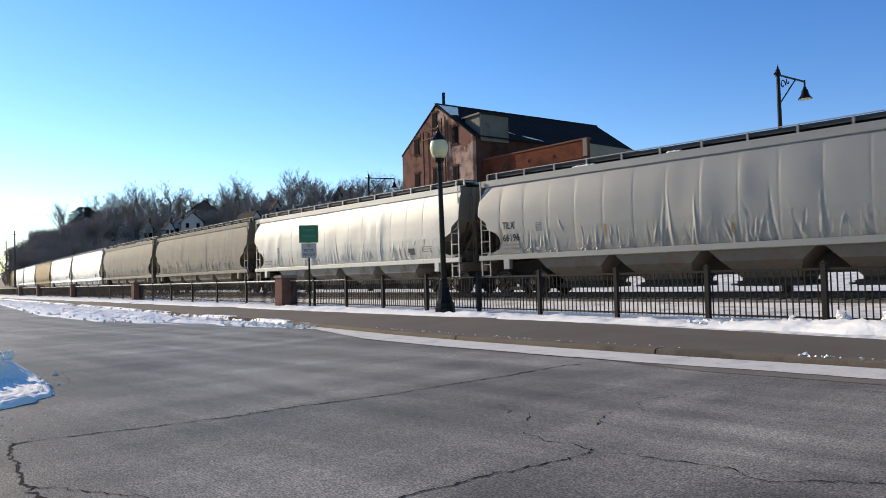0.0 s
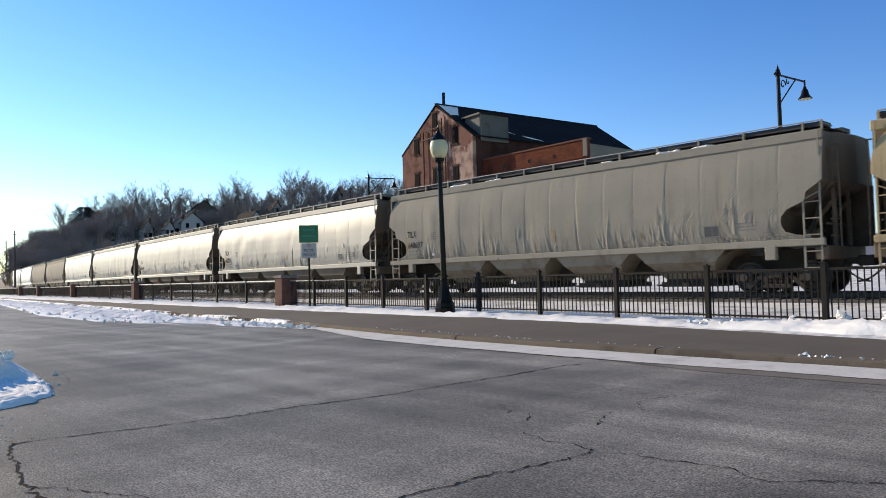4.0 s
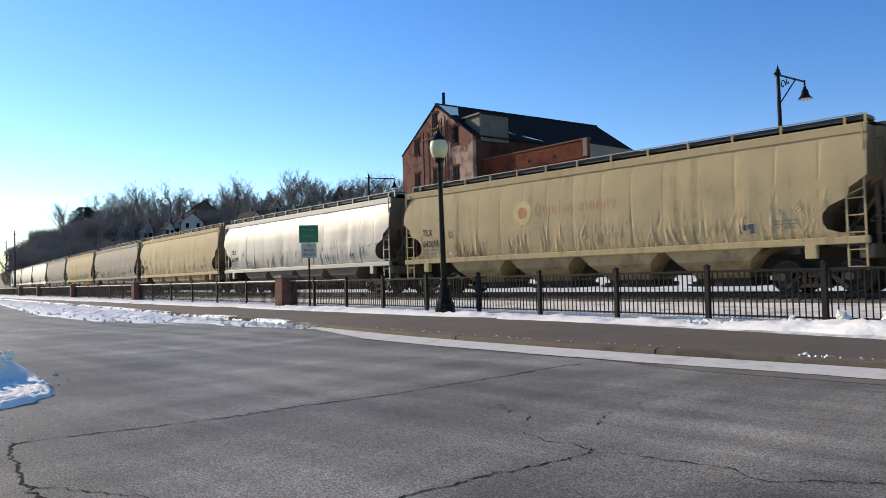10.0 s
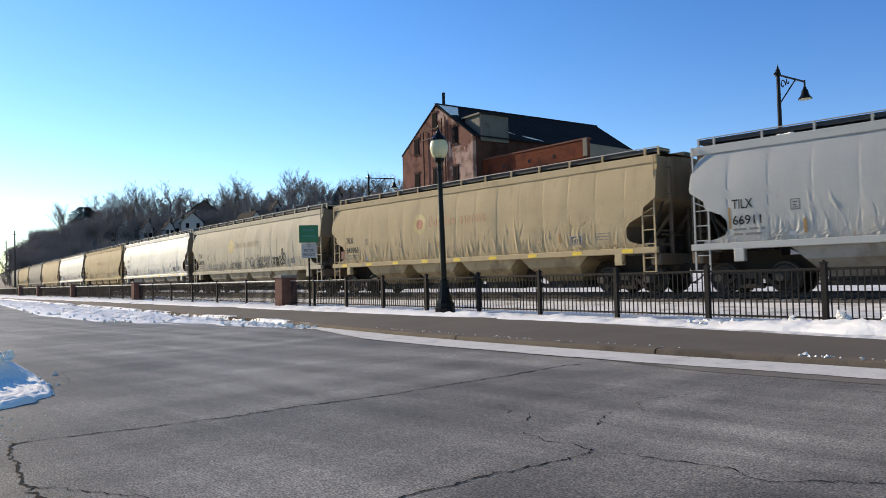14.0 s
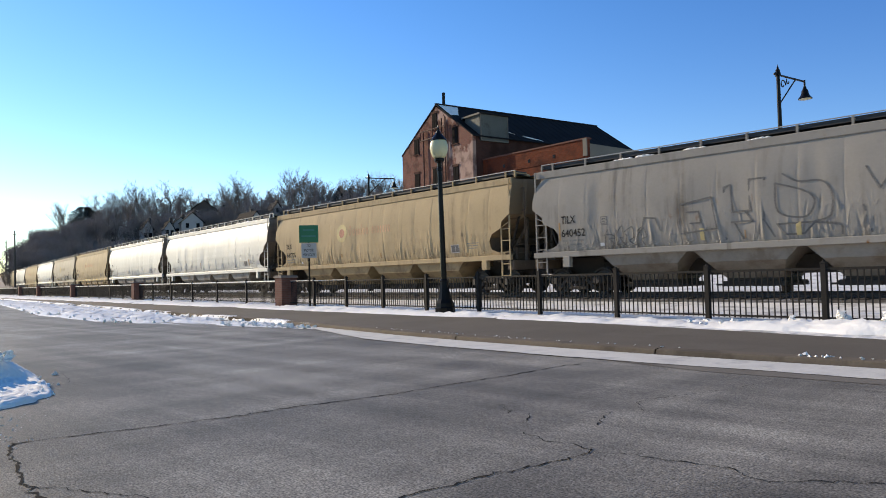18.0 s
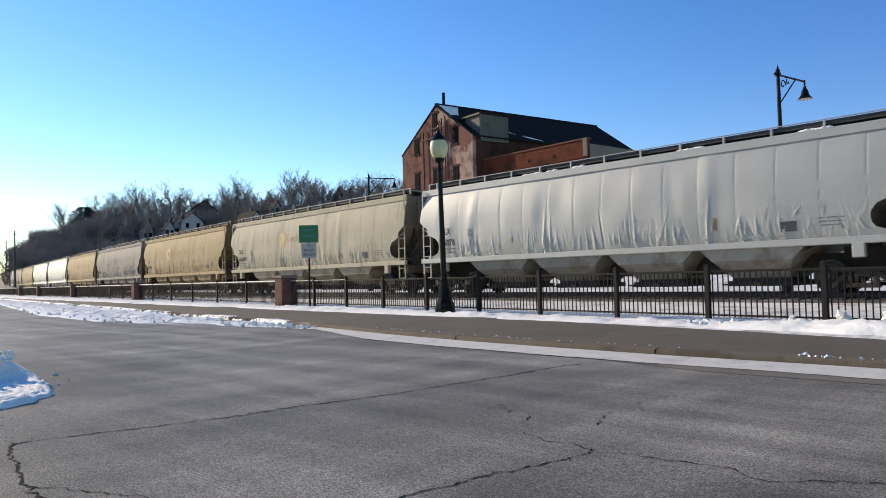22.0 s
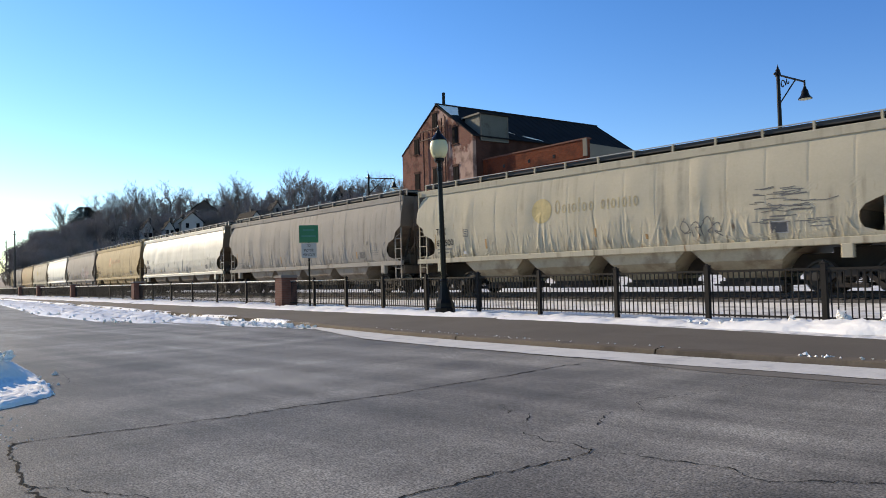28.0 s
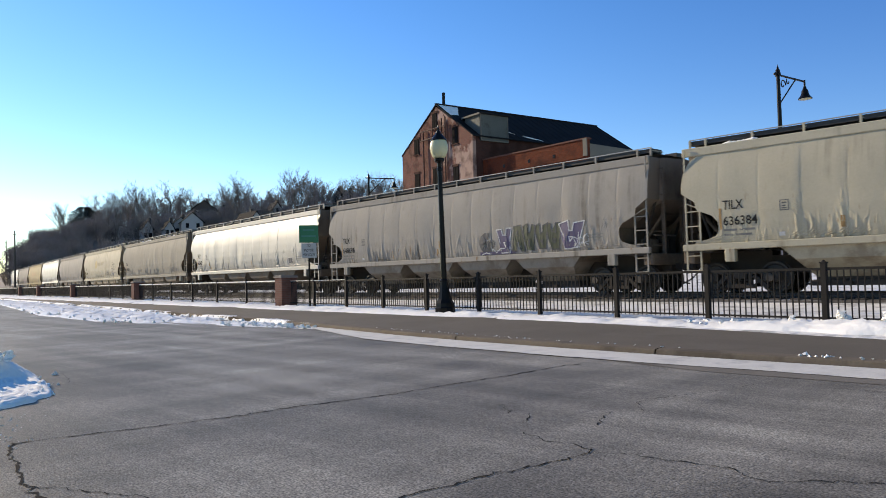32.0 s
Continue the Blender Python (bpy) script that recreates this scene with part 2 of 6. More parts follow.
M_SNOWFIELD = mat("trampled_snow", (0.80, 0.77, 0.72), 0.7, 0, 0.2, 0.3, 6.0, 0.08, 5.0, (0.27, 0.245, 0.215), 1.4, 0.75)
M_TAR = mat("crack", (0.022, 0.022, 0.023), 0.95, spec=0.05)
M_BALLAST = mat("ballast", (0.075, 0.068, 0.062), 0.95, 0, 0.5, 2.0, 18.0, 0.04, 14.0, (0.45, 0.45, 0.47), 1.1, 0.5)
M_RAIL = mat("rail_steel", (0.045, 0.035, 0.03), 0.55, 0.4, 0.2, 1.0, 20.0)
M_TIE = mat("tie_wood", (0.07, 0.055, 0.045), 0.9)
M_BLACK = mat("black_enamel", (0.010, 0.009, 0.0085), 0.24, 0.0, 0.2, 3.0, 30.0, spec=0.13)
M_FENCE = mat("fence_enamel", (0.017, 0.015, 0.014), 0.7, 0.0, 0.15, 3.0, 30.0, spec=0.15)
M_GLOBE = mat("frosted_globe", (0.62, 0.585, 0.37), 0.35, 0, 0.06, spec=0.3)
PAINTS = {  # colour of the paint, colour and amount of its grime, roughness
    "tan": ((0.43, 0.322, 0.188), (0.12, 0.09, 0.06), 0.85, 0.75),
    "ochre": ((0.434, 0.338, 0.194), (0.14, 0.105, 0.062), 0.8, 0.75),
    "butter": ((0.472, 0.369, 0.222), (0.22, 0.165, 0.10), 0.6, 0.75),
    "cream": ((0.47, 0.415, 0.308), (0.16, 0.13, 0.09), 0.8, 0.72),
    "grey": ((0.295, 0.268, 0.220), (0.15, 0.13, 0.105), 0.7, 0.75),
    "dust": ((0.312, 0.284, 0.248), (0.12, 0.10, 0.08), 1.1, 0.75),
    "gloss": ((0.335, 0.332, 0.303), (0.22, 0.21, 0.18), 0.5, 0.5),
    "slate": ((0.156, 0.151, 0.134), (0.16, 0.145, 0.12), 0.5, 0.5),
    "white": ((0.76, 0.75, 0.70), (0.34, 0.32, 0.28), 0.5, 0.5),
    "silver": ((0.300, 0.288, 0.252), (0.17, 0.17, 0.165), 0.5, 0.5),
}
SHEET_PAINT = {k: car_paint(k + "_paint", *v) for k, v in PAINTS.items()}
# end paint: sooted, and darkened further for the shade between wagons
END_PAINT = {k: car_paint(k + "_sooty_shaded_end_paint", tuple(0.34 * c + s for c, s in zip(v[0], (0.10, 0.066, 0.042))), (0.075, 0.052, 0.038), 1.4, crumpled=False) for k, v in PAINTS.items()}
FRAME_PAINT = {k: car_paint(k + "_frame_paint", v[0], v[1], v[2] * 1.2, v[3], crumpled=False) for k, v in PAINTS.items()}
HOPPER_PAINT = {k: mat(k + "_dusty_hopper", tuple(0.75 * c + s for c, s in zip(v[0], (0.05, 0.03, 0.016))), 0.85, 0, 0.2, 0.8, 9.0, stain=(0.15, 0.10, 0.065), stain_scale=0.9, stain_amount=0.55, spec=0.1, rand=0.12) for k, v in PAINTS.items()}
M_ENDFRAME = mat("brown_end_frame", (0.15, 0.112, 0.082), 0.85, 0, 0.35, 1.5, 12.0, spec=0.2)
M_UNDER = mat("running_gear", (0.05, 0.041, 0.034), 0.85, 0, 0.3, 3.0, 20.0, spec=0.2)
M_WHEEL = mat("wheel_steel", (0.045, 0.037, 0.031), 0.6, 0.3, 0.2, 3.0, 20.0)
M_GALV = mat("galvanised_edge", (0.34, 0.34, 0.34), 0.6, 0.2)
M_GRATE = mat("grating", (0.05, 0.05, 0.052), 0.7, 0.3)
M_LETTER = mat("black_lettering", (0.03, 0.028, 0.026), 0.8, spec=0.1)
M_FAINT = mat("faded_lettering", (0.20, 0.19, 0.17), 0.8)
M_ORANGE = mat("faded_orange", (0.50, 0.275, 0.145), 0.7, 0, 0.4, 2.0, 9.0)
M_PALEGOLD = mat("pale_gold", (0.40, 0.325, 0.19), 0.8, 0, 0.4, 2.0, 9.0)
M_CORE = mat("faded_red", (0.36, 0.14, 0.08), 0.7, 0, 0.3, 2.0, 9.0)
M_GOLD = mat("faded_gold", (0.47, 0.365, 0.165), 0.7, 0, 0.25, 2.0, 9.0)
M_RUST = mat("rust_patch", (0.34, 0.20, 0.08), 0.85, 0, 0.3, 2.0, 12.0)
M_MAROON = mat("maroon_placard", (0.13, 0.03, 0.035), 0.6, 0, 0.2)
M_YELLOW = mat("yellow_reflector", (0.75, 0.52, 0.04), 0.5)
M_BLUEPAINT = mat("blue_spray", (0.10, 0.22, 0.26), 0.7, 0, 0.3)
M_DARKPAINT = mat("dark_spray", (0.07, 0.07, 0.075), 0.7, 0, 0.3)
M_SCRAWL = mat("worn_black_spray", (0.135, 0.126, 0.116), 0.8, 0, 0.4, 2.0, 8.0)
M_VIOLET = mat("violet_spray", (0.085, 0.07, 0.13), 0.7, 0, 0.3)
M_OLIVE = mat("olive_spray", (0.06, 0.068, 0.038), 0.7, 0, 0.3)
M_PINK = mat("pink_spray", (0.30, 0.225, 0.218), 0.8, 0, 0.35, 2.0, 8.0)
M_FADED = mat("faded_pale_spray", (0.37, 0.352, 0.345), 0.8, 0, 0.3, 2.0, 8.0)
M_PALE = mat("pale_spray", (0.52, 0.52, 0.52), 0.8, 0, 0.2)
M_BRICK = brick_mat("mill_brick", (0.215, 0.088, 0.067), (0.15, 0.06, 0.048), (0.15, 0.10, 0.082), 1.0, (0.40, 0.285, 0.24), 0.8)
M_BRICK_WING = brick_mat("wing_brick", (0.175, 0.042, 0.019), (0.12, 0.03, 0.014), (0.10, 0.045, 0.03), 1.0)
M_PIER = brick_mat("pier_brick", (0.175, 0.082, 0.066), (0.14, 0.066, 0.054), (0.15, 0.10, 0.085), 1.0)
M_CAP = mat("cap_stone", (0.20, 0.165, 0.145), 0.9)
M_COPING = mat("wing_coping", (0.12, 0.05, 0.035), 0.9)
M_ROOF = mat("dark_metal_roof", (0.019, 0.0185, 0.020), 0.8, 0.0, 0.25, 0.6, 9.0, spec=0.05)
M_IRON = mat("rusty_iron", (0.075, 0.032, 0.022), 0.85, 0, 0.3, 2.0, 12.0)
# mill brick with the side walls' shade mixed into its colour
M_BRICK_SIDE = brick_mat("shaded_brick", (0.085, 0.034, 0.027), (0.06, 0.025, 0.020), (0.06, 0.042, 0.036), 1.0)
M_FRAME = mat("old_window_frame", (0.022, 0.017, 0.015), 1.0, spec=0.0)
M_TIN = mat("weathered_tin", (0.105, 0.112, 0.105), 0.7, 0.0, 0.25, 0.8, 9.0, stain=(0.05, 0.036, 0.027), stain_scale=0.6, stain_amount=0.5, spec=0.15)
M_STUCCO = mat("grey_stucco", (0.16, 0.145, 0.12), 0.9, 0, 0.15, 0.5, 8.0)
M_GLASS = mat("dark_pane", (0.012, 0.011, 0.012), 0.8, 0, 0.3, spec=0.02)
M_BARK = mat("bark", (0.13, 0.115, 0.105), 0.95, 0, 0.3, 1.0, 8.0, rand=0.2)
M_TWIG = mat("twigs", (0.215, 0.19, 0.185), 0.95, 0, 0.3, 0.3, 3.0, rand=0.25)
M_BRUSH = mat("brush", (0.25, 0.22, 0.215), 0.95, 0, 0.4, 0.2, 2.0, rand=0.2)
M_NEEDLE = mat("needles", (0.05, 0.058, 0.05), 0.9, 0, 0.4, 0.4, 3.0)
M_HILL = mat("hillside_litter", (0.22, 0.195, 0.185), 0.95, 0, 0.4, 0.03, 0.6, stain=(0.4, 0.4, 0.43), stain_scale=0.03, stain_amount=0.25)
M_SIDING = mat("white_siding", (0.38, 0.375, 0.375), 0.7, 0, 0.06, 1.0, 6.0)
M_BROWN = mat("brown_siding", (0.085, 0.066, 0.058), 0.8, 0, 0.1, 1.0, 6.0)
M_SHINGLE = mat("house_shingle", (0.02, 0.019, 0.020), 0.9, 0, 0.3, 1.0, 8.0, spec=0.08)
M_SIGN = mat("green_sign", (0.008, 0.15, 0.065), 0.45, 0, 0.1)
M_SIGN_WHITE = mat("white_sign", (0.43, 0.425, 0.41), 0.6, 0, 0.06, spec=0.2)
M_POLE = mat("utility_wood", (0.07, 0.06, 0.05), 0.9)


# ---- building blocks ----
def mesh_of(bm, name, smooth=False):
    me = bpy.data.meshes.new(name)
    bm.normal_update()
    bm.to_mesh(me)
    bm.free()
    if smooth:
        me.polygons.foreach_set("use_smooth", [True] * len(me.polygons))
    return me


def part(name, bm, material, parent=None, label="", m=None, smooth=False):
    """Links a bmesh, or a mesh that is already made, as one object under its thing."""
    me = bm if isinstance(bm, bpy.types.Mesh) else mesh_of(bm, name, smooth)
    if not me.materials:
        me.materials.append(material)
    ob = new(name, me)
    ob.parent = parent
    if m is not None:
        ob.matrix_basis = m
    return tagged(ob, label)


def thing(name, label, category, m=None, group="", kind=""):
    ob = new(name)
    ob.empty_display_size = 0.3
    if m is not None:
        ob.matrix_basis = m
    return tagged(ob, label, category, group, kind)


def box(bm, x0, x1, y0, y1, z0, z1, bevel=0.0):
    r = bmesh.ops.create_cube(bm, size=1.0)
    vs = r["verts"]
    for v in vs:
        v.co = Vector(((x0 + x1) / 2 + v.co.x * (x1 - x0), (y0 + y1) / 2 + v.co.y * (y1 - y0), (z0 + z1) / 2 + v.co.z * (z1 - z0)))
    if bevel:
        es = list({e for v in vs for e in v.link_edges})
        bmesh.ops.bevel(bm, geom=es, offset=bevel, segments=1, affect="EDGES")
    return bm


def boxes(*rows):
    bm = bmesh.new()
    for r in rows:
        box(bm, *r)
    return bm


def tube(bm, a, c, r0, r1=None, n=8):
    a, c = Vector(a), Vector(c)
    d = c - a
    r = bmesh.ops.create_cone(bm, cap_ends=True, segments=n, radius1=r0, radius2=r0 if r1 is None else r1, depth=d.length)
    q = d.to_track_quat("Z", "Y").to_matrix().to_4x4()
    bmesh.ops.transform(bm, matrix=Matrix.Translation((a + c) / 2) @ q, verts=r["verts"])
    return bm


def tubes(*rows, n=8):
    bm = bmesh.new()
    for r in rows:
        tube(bm, *r, n=n)
    return bm


def lathe(rows, n=16):
    """A turned shape from (radius, z) rows."""
    bm = bmesh.new()
    rings = []
    for r, z in rows:
        rings.append([bm.verts.new((r * math.cos(2 * math.pi * i / n), r * math.sin(2 * math.pi * i / n), z)) for i in range(n)])
    for a, c in zip(rings, rings[1:]):
        for i in range(n):
            bm.faces.new((a[i], a[(i + 1) % n], c[(i + 1) % n], c[i]))
    bm.faces.new(list(reversed(rings[0])))
    bm.faces.new(rings[-1])
    return bm


def sheet(cols):
    """A surface through columns of points, each column equally long."""
    bm = bmesh.new()
    vs = [[bm.verts.new(p) for p in c] for c in cols]
    for a, c in zip(vs, vs[1:]):
        for i in range(len(a) - 1):
            bm.faces.new((a[i], c[i], c[i + 1], a[i + 1]))
    return bm


def between(rows, x):
    """y at x on a line through rows of (x, y)."""
    rows = sorted(rows)
    return float(np.interp(x, [r[0] for r in rows], [r[1] for r in rows]))


# ---- the line of the railway ----
def heading(s):
    s = min(max(s, -190.0), 0.0)
    return 39.47e-4 * s + 28.85e-6 * s * s + 7.06e-8 * s ** 3


LINE_S = np.arange(-1300.0, 61.0, 1.0)
_th = np.array([heading(s) for s in LINE_S])
LINE_X, LINE_Y = np.cumsum(np.cos(_th)), np.cumsum(np.sin(_th))
_i0 = int(np.argmin(abs(LINE_S)))
LINE_X, LINE_Y = LINE_X - LINE_X[_i0], LINE_Y - LINE_Y[_i0] + 20.85


def on_line(s, off=0.0):
    """Point of the wagons' near side at arc length s, moved off metres away from the street."""
    th = heading(s)
    return Vector((float(np.interp(s, LINE_S, LINE_X)) - math.sin(th) * off, float(np.interp(s, LINE_S, LINE_Y)) + math.cos(th) * off, RAIL))


def fence_y(x):
    return 13.1 - 0.15 * x


# ---- ground, road, walkway, track ----
def ground():
    xs = [-3500, -1500, -700] + list(np.arange(-400, 61, 10.0)) + [150, 600, 3500]
    cols = []
    for x in xs:
        fy = fence_y(max(min(x, 60), -400))
        rows = [(-3500, -0.06), (-60, -0.06), (-4.5, -0.06), (-1.6, 0.16), (0, 0.22), (3, 0.27), (5, 0.29), (14, 0.32), (24, 0.40), (34, 1.35), (60, 1.5), (3500, 1.6)]
        cols.append([(x, fy + v if abs(v) < 3000 else v, z) for v, z in rows])
    ob = part("ground", sheet(cols), M_SNOWFIELD)
    tagged(ob, "flat snow-covered ground beyond the street and railway", "ground", kind="structure")


KERB = [(60, 9.2), (20, 9.5), (-2, 9.68), (-5, 9.69), (-7, 9.80), (-9, 9.97), (-11.5, 10.31), (-16, 11.2), (-25, 12.6), (-40, 14.9), (-95, 23.0), (-300, 53.0)]


def kerb_y(x):
    return between(KERB, x)


def street():
    xs = list(np.arange(-120, 60.1, 4.0))
    cols = [[(x, -70, 0), (x, -20, 0), (x, 0, 0), (x, kerb_y(x) - 0.02, 0)] for x in xs]
    road = part("road", sheet(cols), M_ASPHALT)
    tagged(road, "worn grey asphalt street with long cracks", "road", kind="structure")

    def crack(pts, w, seed):
        rnd = random.Random(seed)
        fine = []
        for (ax, ay), (cx, cy) in zip(pts, pts[1:]):
            n = max(2, int(math.hypot(cx - ax, cy - ay) / 0.045))
            for i in range(n):
                f = i / n
                fine.append((ax + (cx - ax) * f + rnd.gauss(0, 0.013), ay + (cy - ay) * f + rnd.gauss(0, 0.013)))
        fine.append(pts[-1])
        cols = []
        for i, (x, y) in enumerate(fine):
            p, q = fine[max(0, i - 1)], fine[min(len(fine) - 1, i + 1)]
            d = Vector((q[0] - p[0], q[1] - p[1])).normalized()
            h = w * rnd.uniform(0.2, 1.5) / 2
            cols.append([(x - d.y * h, y + d.x * h, 0.004), (x + d.y * h, y - d.x * h, 0.004)])
        part("crack", sheet(cols), M_TAR, road)

    crack([(-6.46, 1.66), (-6.49, 1.86), (-6.40, 2.21), (-6.22, 2.86), (-6.07, 3.49), (-6.07, 3.91), (-5.82, 5.15), (-5.81, 5.87), (-5.72, 6.92), (-5.72, 8.11), (-5.60, 8.34)], 0.022, 1)
    crack([(-3.10, 2.73), (-3.03, 3.02), (-2.99, 3.38), (-2.90, 3.74), (-2.83, 3.98), (-2.83, 4.25), (-2.87, 4.36)], 0.015, 2)
    crack([(-2.82, 4.25), (-2.59, 4.40), (-2.28, 4.40), (-2.04, 4.45), (-1.89, 4.45), (-1.83, 4.38), (-1.75, 4.34), (-1.63, 4.30), (-1.46, 4.50), (-1.14, 4.67)], 0.011, 7)
    crack([(-2.84, 4.30), (-3.08, 4.41), (-3.27, 4.36), (-3.40, 4.45), (-3.58, 4.49)], 0.009, 3)
    crack([(-4.01, 5.12), (-3.83, 4.87)], 0.011, 4)
    crack([(-4.22, 5.16), (-4.18, 5.06), (-4.49, 5.32)], 0.007, 5)
    crack([(-3.28, 5.09), (-3.35, 5.24), (-3.43, 5.45), (-3.48, 5.61)], 0.011, 6)
    crack([(-3.28, 5.79), (-3.52, 6.14), (-3.55, 6.38), (-3.41, 6.73), (-3.17, 7.37), (-3.09, 7.89)], 0.008, 8)
    crack([(-6.54, 1.71), (-6.08, 1.58), (-5.54, 1.49), (-5.18, 1.42), (-4.90, 1.38), (-4.65, 1.40)], 0.020, 9)
    crack([(-5.03, 1.42), (-4.73, 1.57), (-4.45, 1.70), (-4.20, 1.80)], 0.011, 10)
    crack([(-2.41, 8.03), (-1.92, 8.03)], 0.012, 11)
    crack([(-11.38, 3.52), (-10.96, 3.51), (-10.35, 3.39), (-10.00, 3.27)], 0.009, 12)
    # walkway between kerb and fence
    xs = list(np.arange(-130, 60.1, 2.0))
    edge = lambda x: min(12.15 - 0.12 * x, fence_y(x) - 0.6)
    cols = [[(x, kerb_y(x) + 0.22, 0.105), (x, (kerb_y(x) + edge(x)) / 2, 0.14), (x, edge(x) + 0.5, 0.185)] for x in xs]
    tagged(part("pavement", sheet(cols), M_WALKWAY), "dark grey asphalt walkway along the fence", "pavement", kind="structure")
    # kerb stones, parted at their joints
    kerb = thing("kerb", "brown weathered concrete kerb with open joints", "kerb", kind="structure")
    joints = [24, 18, 12, 6, 2.2, -2.05, -5.25, -9.6, -13.6, -17.6, -22, -27, -32, -38, -44, -52, -60, -70, -82, -95]
    for a, c in zip(joints, joints[1:]):
        n = 5
        rows = []
        for i in range(n + 1):
            x = (a - 0.012) + (c + 0.012 - a + 0.012) * i / n
            y = kerb_y(x)
            rows.append([(x, y - 0.02, -0.02), (x, y + 0.02, 0.085), (x, y + 0.05, 0.10), (x, y + 0.24, 0.108), (x, y + 0.24, -0.02)])
        bm = sheet(rows)
        bmesh.ops.contextual_create(bm, geom=[e for e in bm.edges if e.is_boundary and abs(e.verts[0].co.x - e.verts[1].co.x) < 0.002])
        part("kerb_stone", bm, M_KERB, kerb)
    # salt-white gutter strip
    xs = list(np.arange(-16.5, 40, 0.25))
    cols, pan = [], []
    for x in xs:
        f = min(1, (x + 16.8) / 5)
        y1 = kerb_y(x) - 0.03
        w = (0.84 - 0.06 * min(1, max(0, (x + 10) / 6))) * f + 0.06 * noise.noise((x * 0.7, 2, 0)) + 0.03 * noise.noise((x * 3.1, 5, 0))
        cols.append([(x, y1 - w, 0.012), (x, y1 - w * 0.5, 0.020), (x, y1, 0.028)])
        pan.append([(x, y1 - 1.15 * min(1, max(0.05, (x + 9) / 5)) - 0.02 * noise.noise((x * 2, 9, 0)), 0.005), (x, y1, 0.008)])
    tagged(part("gutter", sheet(pan), M_PAN), "worn concrete gutter apron beside the kerb", "gutter", kind="structure")
    tagged(part("ice_strip", sheet(cols), M_GUTTER), "strip of packed ice and road salt in the gutter", "ice strip", kind="structure")


def snow_strip(name, label, far, near, x0, x1, height, base, rows=7, step=0.35, lump=0.10, seed=0, bare=0.0):
    """A bank of ploughed snow between two lines, with a lumpy crest."""
    cols = []
    n = int(abs(x1 - x0) / step)
    for i in range(n + 1):
        x = x0 + (x1 - x0) * i / n
        col = []
        fade = min(1.0, 6 * min(i, n - i) / n + 0.02)
        for j in range(rows + 1):
            f = j / rows
            y = near(x) + (far(x) - near(x)) * f
            y += 0.12 * noise.noise((x * 1.3, f * 3, seed)) * (1 if 0 < j < rows else 1.6)
            h = math.sin(math.pi * f) ** 0.7 * height * fade
            h *= 0.65 + 0.7 * abs(noise.noise((x * 0.6, f * 2, seed + 3)))
            h += lump * (0.6 * noise.noise((x * 2.6, y * 3.2, seed + 9)) + 0.7 * noise.noise((x * 6.5, y * 8, seed + 4)) + 0.5 * noise.noise((x * 14, y * 15, seed + 2))) * math.sin(math.pi * f)
            col.append((x, y, base(x, y) + (max(-0.03, h - bare * max(0.0, noise.noise((x * 0.45, y * 1.3, seed + 20)))) if 0 < j < rows else -0.03)))
        cols.append(col)
    ob = part(name, sheet(cols), M_CRUST if "dirty" in label else M_SNOW, smooth=True)
    return tagged(ob, label, "snow bank", kind="stuff")


# along and across the view
FWD, RIGHT = Vector((-0.7004, 0.7137, 0)), Vector((0.7137, 0.7004, 0))


